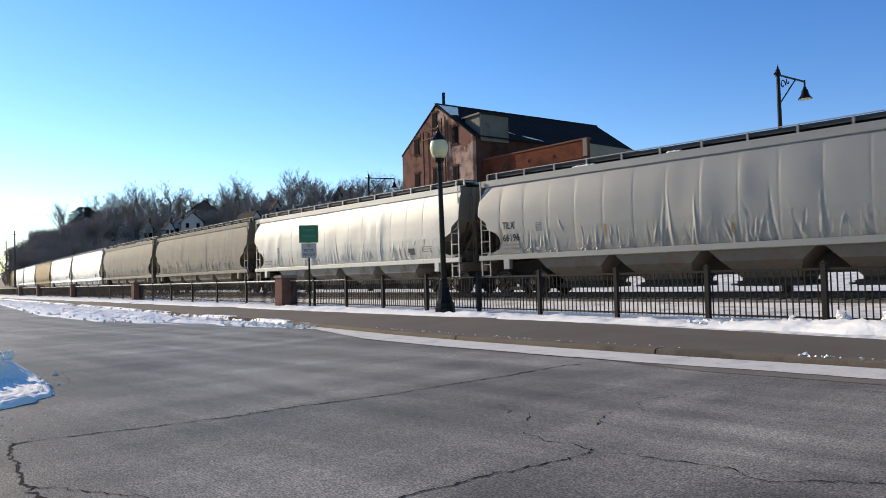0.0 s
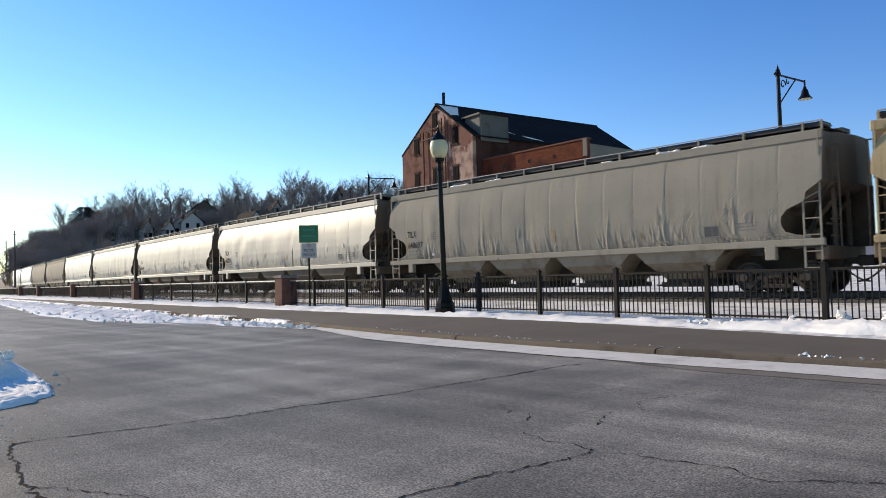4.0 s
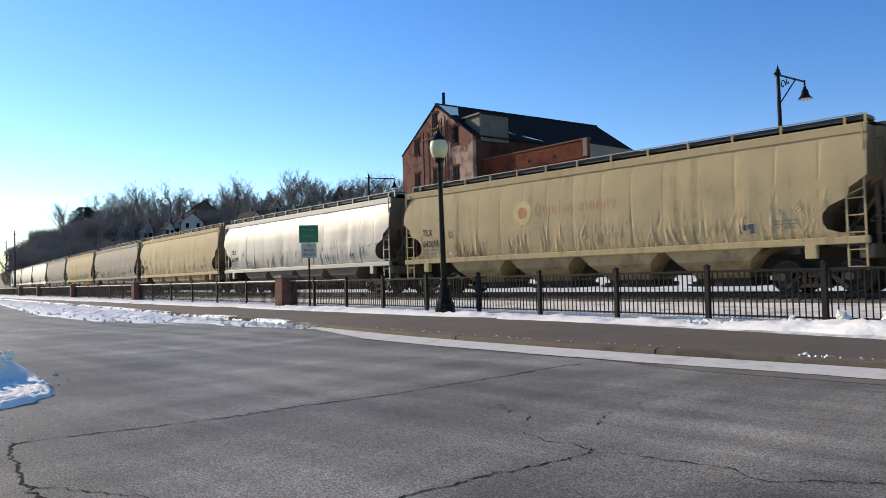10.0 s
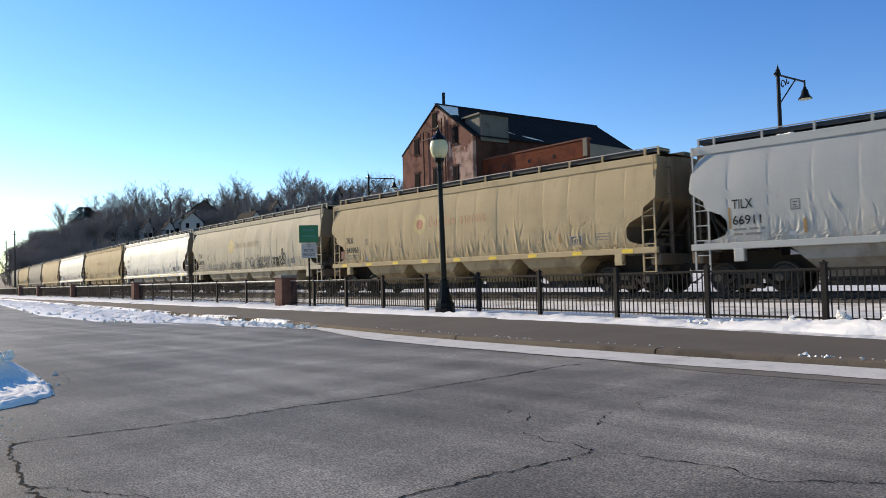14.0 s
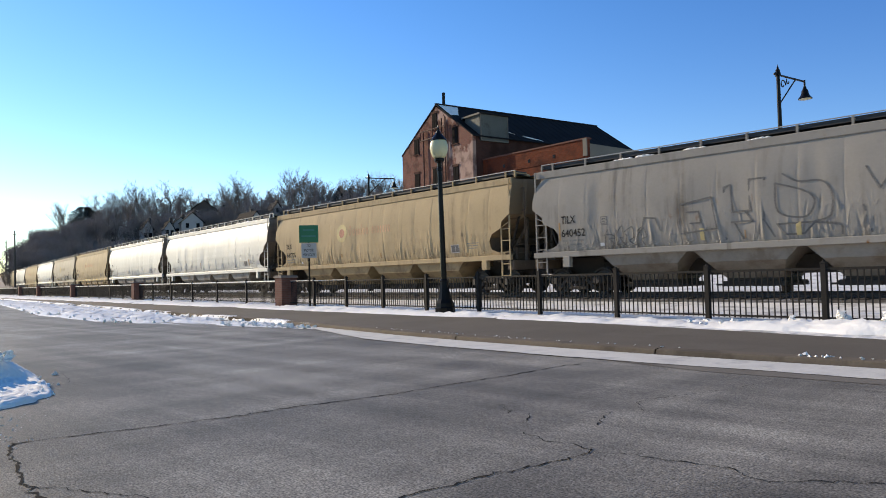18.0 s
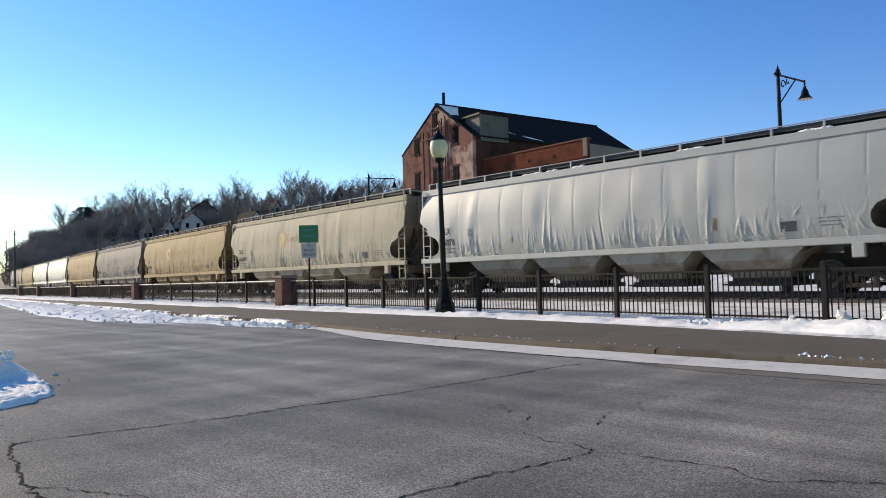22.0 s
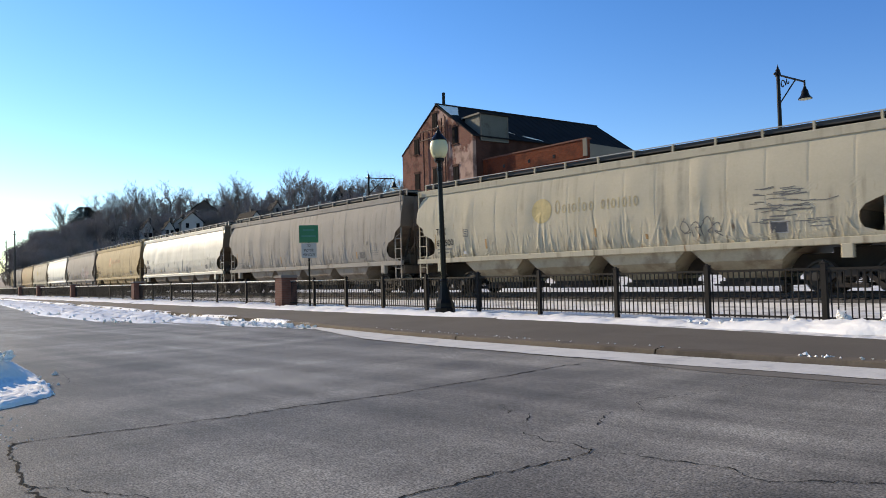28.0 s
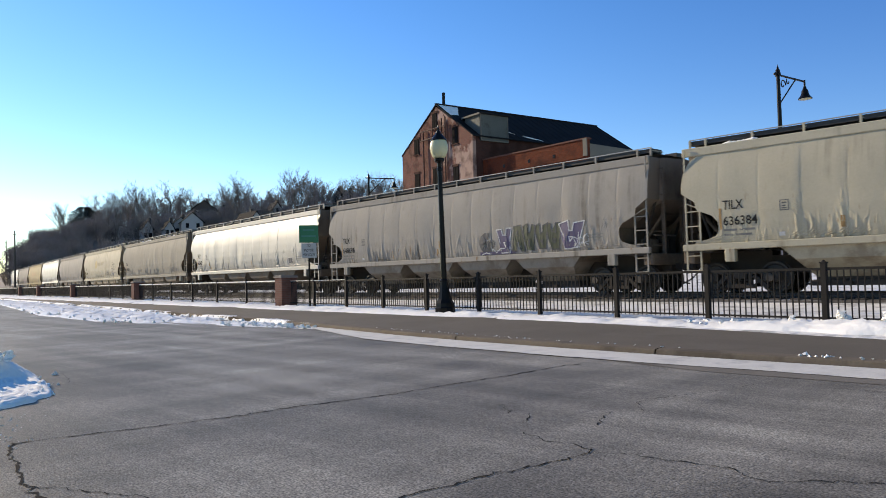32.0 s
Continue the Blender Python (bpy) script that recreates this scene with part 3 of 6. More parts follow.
def snow():
    walk_edge = lambda x: min(12.15 - 0.12 * x, fence_y(x) - 0.6)
    snow_strip("snow_bank", "white ploughed snow lying along the foot of the fence", lambda x: fence_y(x) + 0.1, lambda x: walk_edge(x) - 0.05,
               8, -120, 0.11, lambda x, y: 0.17, rows=14, step=0.13, lump=0.09, seed=1, bare=0.13)
    near = [(-15.2, 10.75), (-17, 10.6), (-19, 10.35), (-22.3, 9.9), (-25, 9.3), (-35, 10.2), (-62, 15.4), (-110, 22.6)]
    far = [(-15.2, 11.0), (-18, 11.9), (-21.4, 12.6), (-25, 12.7), (-39, 15.1), (-52.7, 17.3), (-110, 25.6)]
    snow_strip("snow_bank", "dirty lumpy snow windrow ploughed onto the kerb", lambda x: between(far, x), lambda x: between(near, x),
               -15.0, -110, 0.12, lambda x, y: 0.0 if y < kerb_y(x) else 0.1, rows=34, step=0.07, lump=0.068, seed=5, bare=0.16)
    snow_strip("snow_bank", "white snow lying behind the far fence", lambda x: fence_y(x) + 2.2, lambda x: fence_y(x) + 0.2,
               -27, -124, 0.20, lambda x, y: 0.22, rows=8, step=0.3, lump=0.10, seed=15)
    # big drift by the fence
    snow_strip("snow_drift", "smooth white snow drift heaped against the fence", lambda x: fence_y(x) - 0.15, lambda x: walk_edge(x) - 0.1,
               3.0, -6.4, 0.21, lambda x, y: 0.17, rows=16, step=0.09, lump=0.06, seed=8)
    # pile on the traffic island: a thin crumbled crust round a ploughed ridge
    crest = [(-6.8, 7.2, 0.58), (-6.1, 8.5, 0.54), (-6.02, 9.2, 0.37), (-5.98, 9.6, 0.27), (-6.2, 10.3, 0.10)]

    def ridge_h(p, q):
        best = 0.0
        for (a0, b0, h0), (a1, b1, h1) in zip(crest, crest[1:]):
            L2 = (a1 - a0) ** 2 + (b1 - b0) ** 2
            f = min(1.0, max(0.0, ((p - a0) * (a1 - a0) + (q - b0) * (b1 - b0)) / L2))
            d = math.hypot(p - a0 - f * (a1 - a0), q - b0 - f * (b1 - b0))
            best = max(best, (h0 + (h1 - h0) * f) * math.exp(-(d / 0.30) ** 2))
        return best

    cols = []
    for i in range(281):
        a = 2 * math.pi * i / 280
        col = []
        for j in range(81):
            f = j / 80
            wob = 1 + 0.05 * noise.noise((math.cos(a) * 3, math.sin(a) * 3, 4)) + 0.035 * noise.noise((math.cos(a) * 14, math.sin(a) * 14, 9))
            p, q = -6.68 + 2.2 * wob * f * math.cos(a), 7.7 + 3.3 * wob * f * math.sin(a)
            p -= 0.30 * max(0.0, q - 8.2)
            h = between([(0, 0.08), (0.80, 0.07), (0.93, 0.055), (0.985, 0.03), (1.0, -0.02)], f) + ridge_h(p, q)
            if 0 < j < 80:
                rough = 0.3 if f < 0.62 else 0.65
                h += rough * (0.05 * abs(noise.noise((p * 9, q * 9, 5))) + 0.035 * noise.noise((p * 19, q * 19, 2)) + 0.02 * noise.noise((p * 40, q * 40, 6))) + 0.02 * noise.noise((p * 3.0, q * 3.0, 7))
            at = RIGHT * p + FWD * q
            col.append((at.x, at.y, h))
        cols.append(col)
    tagged(part("snow_pile", sheet(cols), M_SNOW, smooth=True), "crusted snow pile left on the traffic island", "snow pile", kind="stuff")
    # loose lumps
    bm = bmesh.new()
    rnd = random.Random(12)
    spots = []
    for _ in range(60):
        x = rnd.uniform(-6.5, 1.0)
        spots.append((x, walk_edge(x) + rnd.uniform(0.2, 1.0), 0.22, rnd.uniform(0.015, 0.055)))
    for _ in range(30):
        x = -3.3 + 2.6 * rnd.random() ** 1.4
        spots.append((x, kerb_y(x) + rnd.gauss(0.16, 0.04), 0.10, rnd.uniform(0.008, 0.032)))
    for _ in range(26):
        x = rnd.uniform(-1.9, -0.5)
        spots.append((x, kerb_y(x) + rnd.gauss(0.20, 0.05), 0.10, rnd.uniform(0.012, 0.042)))
    for _ in range(70):
        x = rnd.uniform(-13.0, -5.0)
        spots.append((x, kerb_y(x) + rnd.gauss(0.30, 0.04), 0.10, rnd.uniform(0.006, 0.016)))
    for _ in range(420):
        x = -15.5 - 45 * rnd.random() ** 1.5
        spots.append((x, rnd.uniform(between(near, x) - 0.05, between(far, x) + 0.1), 0.03, rnd.uniform(0.015, 0.05)))
    # grit and frozen crumbs on the road before the pile
    for _ in range(45):
        x = rnd.uniform(-8.0, -6.3)
        spots.append((x, 1.62 - (x + 6.3) * 0.24 + rnd.gauss(0, 0.12), -0.002, rnd.uniform(0.004, 0.009)))
    spots += [(-11.07, 3.44, 0.0, 0.035), (-15.34, 3.91, 0.0, 0.05)]
    for _ in range(70):
        a, f = rnd.uniform(-0.9, 0.9), rnd.uniform(0.84, 1.02)
        q = 7.7 + 3.3 * f * math.sin(a)
        at = RIGHT * (-6.6 + 2.2 * f * math.cos(a) - 0.30 * max(0.0, q - 8.2)) + FWD * q
        spots.append((at.x, at.y, 0.05 if f < 0.95 else 0.0, rnd.uniform(0.006, 0.022)))
    # crumbs thrown up on the crest of the island pile
    for _ in range(150):
        f = rnd.random() * 3
        i = int(f)
        (a0, b0, h0), (a1, b1, h1) = crest[i], crest[i + 1]
        f -= i
        at = RIGHT * (a0 + (a1 - a0) * f + rnd.gauss(0.02, 0.10)) + FWD * (b0 + (b1 - b0) * f + rnd.gauss(0, 0.10))
        spots.append((at.x, at.y, (h0 + (h1 - h0) * f) * 0.88 + 0.07, rnd.uniform(0.015, 0.05)))
    for x, r in ((-3.75, 0.10), (-3.70, 0.06), (-3.05, 0.09), (-2.75, 0.15), (-2.68, 0.08), (-2.2, 0.12), (-2.05, 0.10), (-1.6, 0.14), (-1.2, 0.10), (-4.6, 0.05)):
        for h in range(3):
            spots.append((x + rnd.gauss(0, 0.04), fence_y(x) - 0.30 + rnd.gauss(0, 0.05), 0.30 + 0.7 * r * h, r * (1 - 0.25 * h)))
    for x, y, z, r in spots:
        q = bmesh.ops.create_icosphere(bm, subdivisions=2 if r > 0.03 else 1, radius=r, matrix=Matrix.Translation((x, y, z + r * 0.3)))
        for v in q["verts"]:
            v.co += Vector((rnd.gauss(0, r * 0.34), rnd.gauss(0, r * 0.34), rnd.gauss(0, r * 0.26)))
    tagged(part("snow_lumps", bm, M_SNOW), "small crumbled lumps of snow scattered on the pavement", "snow", kind="stuff")


def track():
    ss = [s for s in range(-420, 41, 5)]
    cols = [[tuple(on_line(s, o) + Vector((0, 0, z))) for o, z in ((-0.9, -0.27), (-0.2, -0.19), (0.85, -0.17), (1.6, -0.15), (2.4, -0.17), (3.6, -0.2), (4.4, -0.26))] for s in ss]
    tagged(part("track_bed", sheet(cols), M_BALLAST), "gravel track bed under patchy snow", "track bed", kind="structure")
    rails = thing("railway_track", "rusty steel rails on snowy wooden ties", "railway track", kind="structure")
    for o in (0.882, 2.318):
        prof = [(-0.07, -0.165), (-0.07, -0.15), (-0.015, -0.13), (-0.015, -0.05), (-0.036, -0.035), (-0.036, -0.002), (0.036, -0.002), (0.036, -0.035), (0.015, -0.05), (0.015, -0.13), (0.07, -0.15), (0.07, -0.165)]
        cols = [[tuple(on_line(s, o + a) + Vector((0, 0, z))) for a, z in prof] for s in ss]
        part("rail", sheet(cols), M_RAIL, rails)
    bm = bmesh.new()
    for i in range(240):
        s = 6 - i * 0.55
        m = Matrix.Translation(on_line(s, 1.6)) @ Matrix.Rotation(heading(s), 4, "Z")
        q = bmesh.ops.create_cube(bm, size=1.0, matrix=m @ Matrix.Translation((0, 0, -0.215)) @ Matrix.Diagonal((0.23, 2.6, 0.14, 1)))
    tagged(part("ties", bm, M_TIE, rails), kind="stuff")


ground()
street()
snow()
track()

# ---- fence, piers, lamps, sign ----
def fence():
    top, low, base = 1.0, 0.14, 0.2
    xs = [2.2, -0.1, -1.94, -4.13, -6.4, -8.68, -11.11, -13.49, -15.96, -18.43, -20.89, -23.4, -25.5]
    f = thing("fence", "black steel picket fence standing in snow", "fence")
    slope = math.atan(-0.15)

    def rail_between(a, c, z, h, parent, material=M_FENCE):
        pa, pc = Vector((a, fence_y(a), base + z)), Vector((c, fence_y(c), base + z))
        L = (pc - pa).length
        m = Matrix.Translation((pa + pc) / 2) @ Matrix.Rotation(slope, 4, "Z")
        part("rail", box(bmesh.new(), -L / 2, L / 2, -0.022, 0.022, -h / 2, h / 2), material, parent, m=m)

    post_me = boxes((-0.045, 0.045, -0.045, 0.045, -0.2, 1.10), (-0.055, 0.055, -0.055, 0.055, 1.10, 1.125))
    tube(post_me, (0, 0, 1.12), (0, 0, 1.16), 0.045, 0.01)
    post_me = mesh_of(post_me, "post")
    slat_me = mesh_of(box(bmesh.new(), -0.0095, 0.0095, -0.0095, 0.0095, 0.10, top), "slat")
    slat_me.materials.append(M_FENCE)
    for x in xs[:-1]:
        part("post", post_me, M_FENCE, f, m=Matrix.Translation((x, fence_y(x), base)) @ Matrix.Rotation(slope, 4, "Z"))
    for a, c in zip(xs, xs[1:]):
        rail_between(a, c, top, 0.045, f)
        # the farther panels get a thin white strip on the top rail
        if a < -20:
            rail_between(a, c, top + 0.03, 0.015, f, M_SNOW)
        rail_between(a, c, low, 0.035, f)
        n = 20
        for i in range(1, n):
            x = a + (c - a) * i / n
            part("slat", slat_me, M_FENCE, f, m=Matrix.Translation((x, fence_y(x), base)) @ Matrix.Rotation(slope, 4, "Z"))
    far = thing("fence", "black steel picket fence running on between brick piers", "fence")
    x, posts = -26.35, []
    bm = bmesh.new()
    while x > -172:
        if min(abs(x - q) for q in (-49.1, -70.9, -91.0, -106.5)) > 0.9:
            part("post", post_me, M_FENCE, far, m=Matrix.Translation((x if x < -26.4 else -26.4, fence_y(x), base)) @ Matrix.Rotation(slope, 4, "Z"))
        if x - 3.84 > -172:
            rail_between(x, x - 3.84, top, 0.05, far)
            # white strip along the top of this rail
            rail_between(x, x - 3.84, top + 0.045, 0.04, far, M_SNOW)
            rail_between(x, x - 3.84, low, 0.035, far)
            for i in range(1, 32):
                u = x - 3.84 * i / 32
                box(bm, u - 0.0095, u + 0.0095, fence_y(u) - 0.0095, fence_y(u) + 0.0095, base + 0.10, base + top)
        x -= 3.84
    tagged(part("slats", bm, M_FENCE, far), kind="stuff")


def pier(x):
    p = thing("brick_pier", "square dark red brick fence pier with stone cap", "pier", pose(x, fence_y(x), 0.1, 0, 0, -8.5), "fence piers")
    bm = box(bmesh.new(), -0.34, 0.34, -0.34, 0.34, 0, 1.264, 0.008)
    part("shaft", bm, M_PIER, p)
    part("cap", boxes((-0.39, 0.39, -0.39, 0.39, 1.264, 1.33, 0.012), (-0.36, 0.36, -0.36, 0.36, 1.33, 1.37, 0.015)), M_CAP, p, "stone cap")


def globe_lamp():
    p = thing("street_lamp", "black cast-iron street lamp with frosted acorn globe", "street lamp", pose(-14.6, 14.9, 0.18, 0, -1.0, 0))
    part("base", lathe([(0.30, 0), (0.30, 0.16), (0.27, 0.2), (0.26, 0.30), (0.20, 0.42), (0.155, 0.62), (0.125, 0.80), (0.115, 0.92), (0.125, 0.95), (0.09, 1.0)], 10), M_BLACK, p)
    part("pole", lathe([(0.085, 1.0), (0.08, 2.2), (0.062, 4.1), (0.06, 4.12), (0.085, 4.15), (0.085, 4.2), (0.06, 4.24), (0.07, 4.36)], 14), M_BLACK, p)
    part("collar", lathe([(0.07, 4.36), (0.13, 4.40), (0.15, 4.44), (0.15, 4.47), (0.16, 4.48), (0.13, 4.50)], 16), M_BLACK, p)
    part("globe", lathe([(0.13, 4.50), (0.185, 4.55), (0.24, 4.66), (0.262, 4.80), (0.255, 4.92), (0.225, 5.0), (0.215, 5.02)], 24), M_GLOBE, p, "frosted pale globe", smooth=True)
    part("cap", lathe([(0.235, 5.01), (0.235, 5.035), (0.19, 5.10), (0.11, 5.20), (0.075, 5.25), (0.07, 5.29), (0.035, 5.32), (0.04, 5.36), (0.02, 5.41), (0.008, 5.50)], 16), M_BLACK, p)


def arm_lamp(x, y, turn, arm):
    p = thing("platform_lamp", "tall black platform lamp with scrolled bracket and bell shade", "street lamp", pose(x, y, 0.3, 0, 0, turn), "platform lamps")
    top = 8.58
    part("pole", lathe([(0.22, 0), (0.22, 0.5), (0.11, 0.7), (0.095, 3.5), (0.068, top - 0.2), (0.11, top - 0.18), (0.11, top - 0.1), (0.08, top)], 12), M_BLACK, p)
    part("finial", lathe([(0.08, top), (0.09, top + 0.05), (0.04, top + 0.10), (0.05, top + 0.13), (0.02, top + 0.2), (0.006, top + 0.28)], 10), M_BLACK, p)
    za = top - 0.13
    part("arm", tubes(((-0.22, 0, za), (arm, 0, za), 0.04), ((-0.22, 0, za - 0.03), (-0.22, 0, za + 0.05), 0.05), ((arm, 0, za + 0.06), (arm, 0, za - 0.22), 0.04)), M_BLACK, p)
    bm = tubes(((0.06, 0, za - 1.12), (arm * 0.60, 0, za - 0.10), 0.028), ((arm * 0.60, 0, za - 0.10), (arm * 0.66, 0, za - 0.02), 0.03))
    for k in range(14):
        a0, a1 = k * 0.42, (k + 1) * 0.42
        r0, r1 = 0.21 - k * 0.011, 0.21 - (k + 1) * 0.011
        c = Vector((0.34, 0, za - 0.34))
        tube(bm, c + Vector((r0 * math.cos(a0), 0, r0 * math.sin(a0))), c + Vector((r1 * math.cos(a1), 0, r1 * math.sin(a1))), 0.024, n=5)
    for k in range(9):
        a0, a1 = 2.2 + k * 0.5, 2.2 + (k + 1) * 0.5
        c = Vector((0.72, 0, za - 0.17))
        tube(bm, c + Vector(((0.13 - k * 0.009) * math.cos(a0), 0, (0.13 - k * 0.009) * math.sin(a0))), c + Vector(((0.121 - k * 0.009) * math.cos(a1), 0, (0.121 - k * 0.009) * math.sin(a1))), 0.022, n=5)
    part("scroll_bracket", bm, M_BLACK, p)
    sh = part("shade", lathe([(0.05, za - 0.20), (0.08, za - 0.30), (0.12, za - 0.36), (0.145, za - 0.48), (0.18, za - 0.58), (0.265, za - 0.68), (0.275, za - 0.705), (0.25, za - 0.705)], 18), M_BLACK, p, m=Matrix.Translation((arm, 0, 0)))
    part("lens", lathe([(0.24, za - 0.71), (0.16, za - 0.735), (0.04, za - 0.745)], 16), M_GLOBE, sh, "clear glass lens")


def text_mesh(body, width, height, name="lettering", bold=0.0):
    """A flat mesh of letters in the xz plane, facing -y, its lower left corner at the origin."""
    cu = bpy.data.curves.new(name, "FONT")
    cu.body, cu.size, cu.resolution_u, cu.offset = body, 1.0, 3, bold
    ob = bpy.data.objects.new(name, cu)
    me = bpy.data.meshes.new_from_object(ob)
    bpy.data.objects.remove(ob)
    co = np.array([v.co for v in me.vertices])
    lo, hi = co.min(0), co.max(0)
    sx, sz = width / (hi[0] - lo[0]), height / (hi[1] - lo[1])
    me.vertices.foreach_set("co", np.stack([(co[:, 0] - lo[0]) * sx, np.zeros(len(co)), (co[:, 1] - lo[1]) * sz], 1).ravel())
    me.materials.clear()
    return me


def road_sign():
    p = thing("road_sign", "green sign over small white sign on a dark post", "road sign", pose(-23.42, 16.42, 0.18, 0, 0, 55))
    part("post", boxes((-0.035, 0.035, -0.02, 0.03, 0, 3.1)), M_BLACK, p)
    g = part("green_plate", boxes((-0.37, 0.37, -0.045, -0.025, 2.52, 3.20, 0.008)), M_SIGN, p, "dark green plate with pale faint lines")
    for z, w in ((2.98, 0.22), (2.74, 0.28)):
        part("bar", boxes((-w, w, -0.05, -0.046, z, z + 0.07)), mat("pale_green_line", (0.03, 0.17, 0.13), 0.5), g)
    w = part("white_plate", boxes((-0.29, 0.29, -0.044, -0.026, 1.93, 2.50, 0.008)), M_SIGN_WHITE, p, "white plate with black words")
    for t, z, wd in (("NO", 2.35, 0.13), ("MOTOR", 2.17, 0.36), ("VEHICLES", 2.00, 0.46)):
        part("lettering", text_mesh(t, wd, 0.105), M_LETTER, w, m=Matrix.Translation((-wd / 2, -0.048, z)))


def pole(x, y, h):
    p = thing("utility_pole", "tall bare wooden utility pole", "utility pole", pose(x, y, 0.2), "utility poles")
    part("shaft", tubes(((0, 0, 0), (-0.3, 0, h), 0.22, 0.13)), M_POLE, p)
    part("cross_arm", boxes((-1.3, 0.7, -0.08, 0.08, h - 0.9, h - 0.7)), M_POLE, p)


# ---- brick mill ----
def mill_window(parent, x, y, z, w, h, arch=True):
    win = part("window", boxes((x - w / 2, x + w / 2, y - 0.05, y + 0.02, z, z + h)), M_FRAME, parent)
    n = 2
    for i in range(n):
        for j in range(2):
            part("pane", boxes((x - w / 2 + 0.06 + i * (w - 0.06) / n, x - w / 2 + (i + 1) * (w - 0.06) / n, y - 0.065, y - 0.052, z + 0.06 + j * h / 2, z + (j + 1) * h / 2 - 0.05)), M_GLASS, win)
    part("sill", boxes((x - w / 2 - 0.12, x + w / 2 + 0.12, y - 0.16, y - 0.052, z - 0.12, z)), M_BRICK_SIDE, win)
    part("lintel", boxes((x - w / 2 - 0.12, x + w / 2 + 0.12, y - 0.10, y - 0.052, z + h, z + h + 0.22)), M_BRICK_SIDE, win)


def mill():
    turn = 11.0
    b = thing("brick_mill", "old stained red brick mill with dark gabled roof", "building", pose(-59.2, 53.9, 0.3, 0, 0, -turn))
    W, D, EAVE, RIDGE = 13.4, 23.2, 14.5, 18.65
    XR, X0 = 7.35, 0.5
    prof = [(X0, 0), (W, 0), (W, EAVE), (XR, RIDGE - 0.2), (X0, EAVE)]
    # gable walls and side walls, 0.4 m thick
    for y0, y1 in ((0, 0.4), (D - 0.4, D)):
        bm = bmesh.new()
        f = [bm.verts.new((x, y0, z)) for x, z in prof]
        k = [bm.verts.new((x, y1, z)) for x, z in prof]
        bm.faces.new(f)
        bm.faces.new(list(reversed(k)))
        for i in range(5):
            j = (i + 1) % 5
            bm.faces.new((f[i], k[i], k[j], f[j]))
        part("gable_wall", bm, M_BRICK, b)
    for x in (X0, W - 0.4):
        part("side_wall", boxes((x, x + 0.4, 0.4, D - 0.4, 0, EAVE)), M_BRICK_SIDE, b, "side wall in brick darkened for its shade")
    for sgn in (-1, 1):
        cols = []
        x_e, x_r = (W + 0.25 if sgn > 0 else X0 - 0.08), XR
        z_e = EAVE - 0.17
        bm = bmesh.new()
        q = [(x_e, -0.07, z_e), (x_e, D + 0.25, z_e), (x_r, D + 0.25, RIDGE), (x_r, -0.07, RIDGE)]
        a = [bm.verts.new(v) for v in q]
        c = [bm.verts.new((x, y, z + 0.10)) for x, y, z in q]
        bm.faces.new(a)
        bm.faces.new(list(reversed(c)))
        for i in range(4):
            j = (i + 1) % 4
            bm.faces.new((a[i], c[i], c[j], a[j]))
        bmesh.ops.recalc_face_normals(bm, faces=bm.faces)
        roof = part("roof_slope", bm, M_ROOF, b, "dark standing-seam roof slope")
        for i in range(24):
            y = i * (D / 23.0)
            part("seam", tubes(((x_e, y, z_e + 0.11), (x_r, y, RIDGE + 0.11), 0.025), n=4), M_ROOF, roof)
    part("ridge_cap", boxes((XR - 0.15, XR + 0.15, -0.1, D + 0.3, RIDGE + 0.06, RIDGE + 0.16)), M_ROOF, b)
    part("stack", tubes(((XR + 0.1, 0.9, RIDGE - 0.4), (XR + 0.1, 0.9, RIDGE + 1.35), 0.17)), M_BLACK, b, "black iron stove pipe")
    for x, z, h in ((3.5, 14.1, 1.6), (7.05, 16.2, 1.6), (10.6, 14.1, 1.65), (3.5, 10.3, 1.7), (7.0, 10.3, 1.8), (10.6, 10.0, 1.8), (3.5, 6.2, 1.8), (7.0, 6.2, 1.8), (10.6, 6.2, 1.8)):
        mill_window(b, x, 0, z, 0.92, h)
    # iron fire escape and pipes on the gable
    esc = part("fire_escape", tubes(((5.2, -0.25, 2), (5.2, -0.25, 16.3), 0.08), ((8.6, -0.25, 3), (8.6, -0.25, 17.0), 0.08), ((9.15, -0.25, 3), (9.15, -0.25, 16.4), 0.08),
                                    ((5.0, -0.5, 15.2), (9.6, -0.5, 15.2), 0.09), ((5.0, -0.5, 16.1), (9.6, -0.5, 16.1), 0.06), ((5.0, -0.5, 15.2), (5.0, -0.5, 16.1), 0.06),
                                    ((7.3, -0.5, 15.2), (7.3, -0.5, 16.1), 0.06), ((9.6, -0.5, 14.6), (9.6, -0.5, 16.9), 0.08), ((9.6, -0.5, 16.9), (8.9, -0.2, 17.3), 0.06), n=6), M_IRON, b, "rusty iron ladder and platform")
    for i in range(40):
        part("rung", tubes(((8.6, -0.25, 3.2 + i * 0.33), (9.15, -0.25, 3.2 + i * 0.33), 0.025), n=4), M_IRON, esc)
    # tin dormer on the roof edge
    d = part("dormer", boxes((W - 2.3, W + 0.15, 0.9, 4.35, EAVE - 0.5, EAVE + 2.1)), M_TIN, b, "box dormer clad in grey tin")
    for y in (0.9, 4.27):
        part("corner_board", boxes((W + 0.15, W + 0.19, y, y + 0.08, EAVE - 0.5, EAVE + 2.1)), M_STUCCO, d)
    part("bottom_board", boxes((W + 0.15, W + 0.19, 0.985, 4.265, EAVE - 0.5, EAVE - 0.4)), M_STUCCO, d)
    part("cheek", boxes((W - 2.3, W + 0.1, 0.86, 0.896, EAVE - 0.4, EAVE + 2.1)), M_TIN, d, "dark shingled dormer cheek")
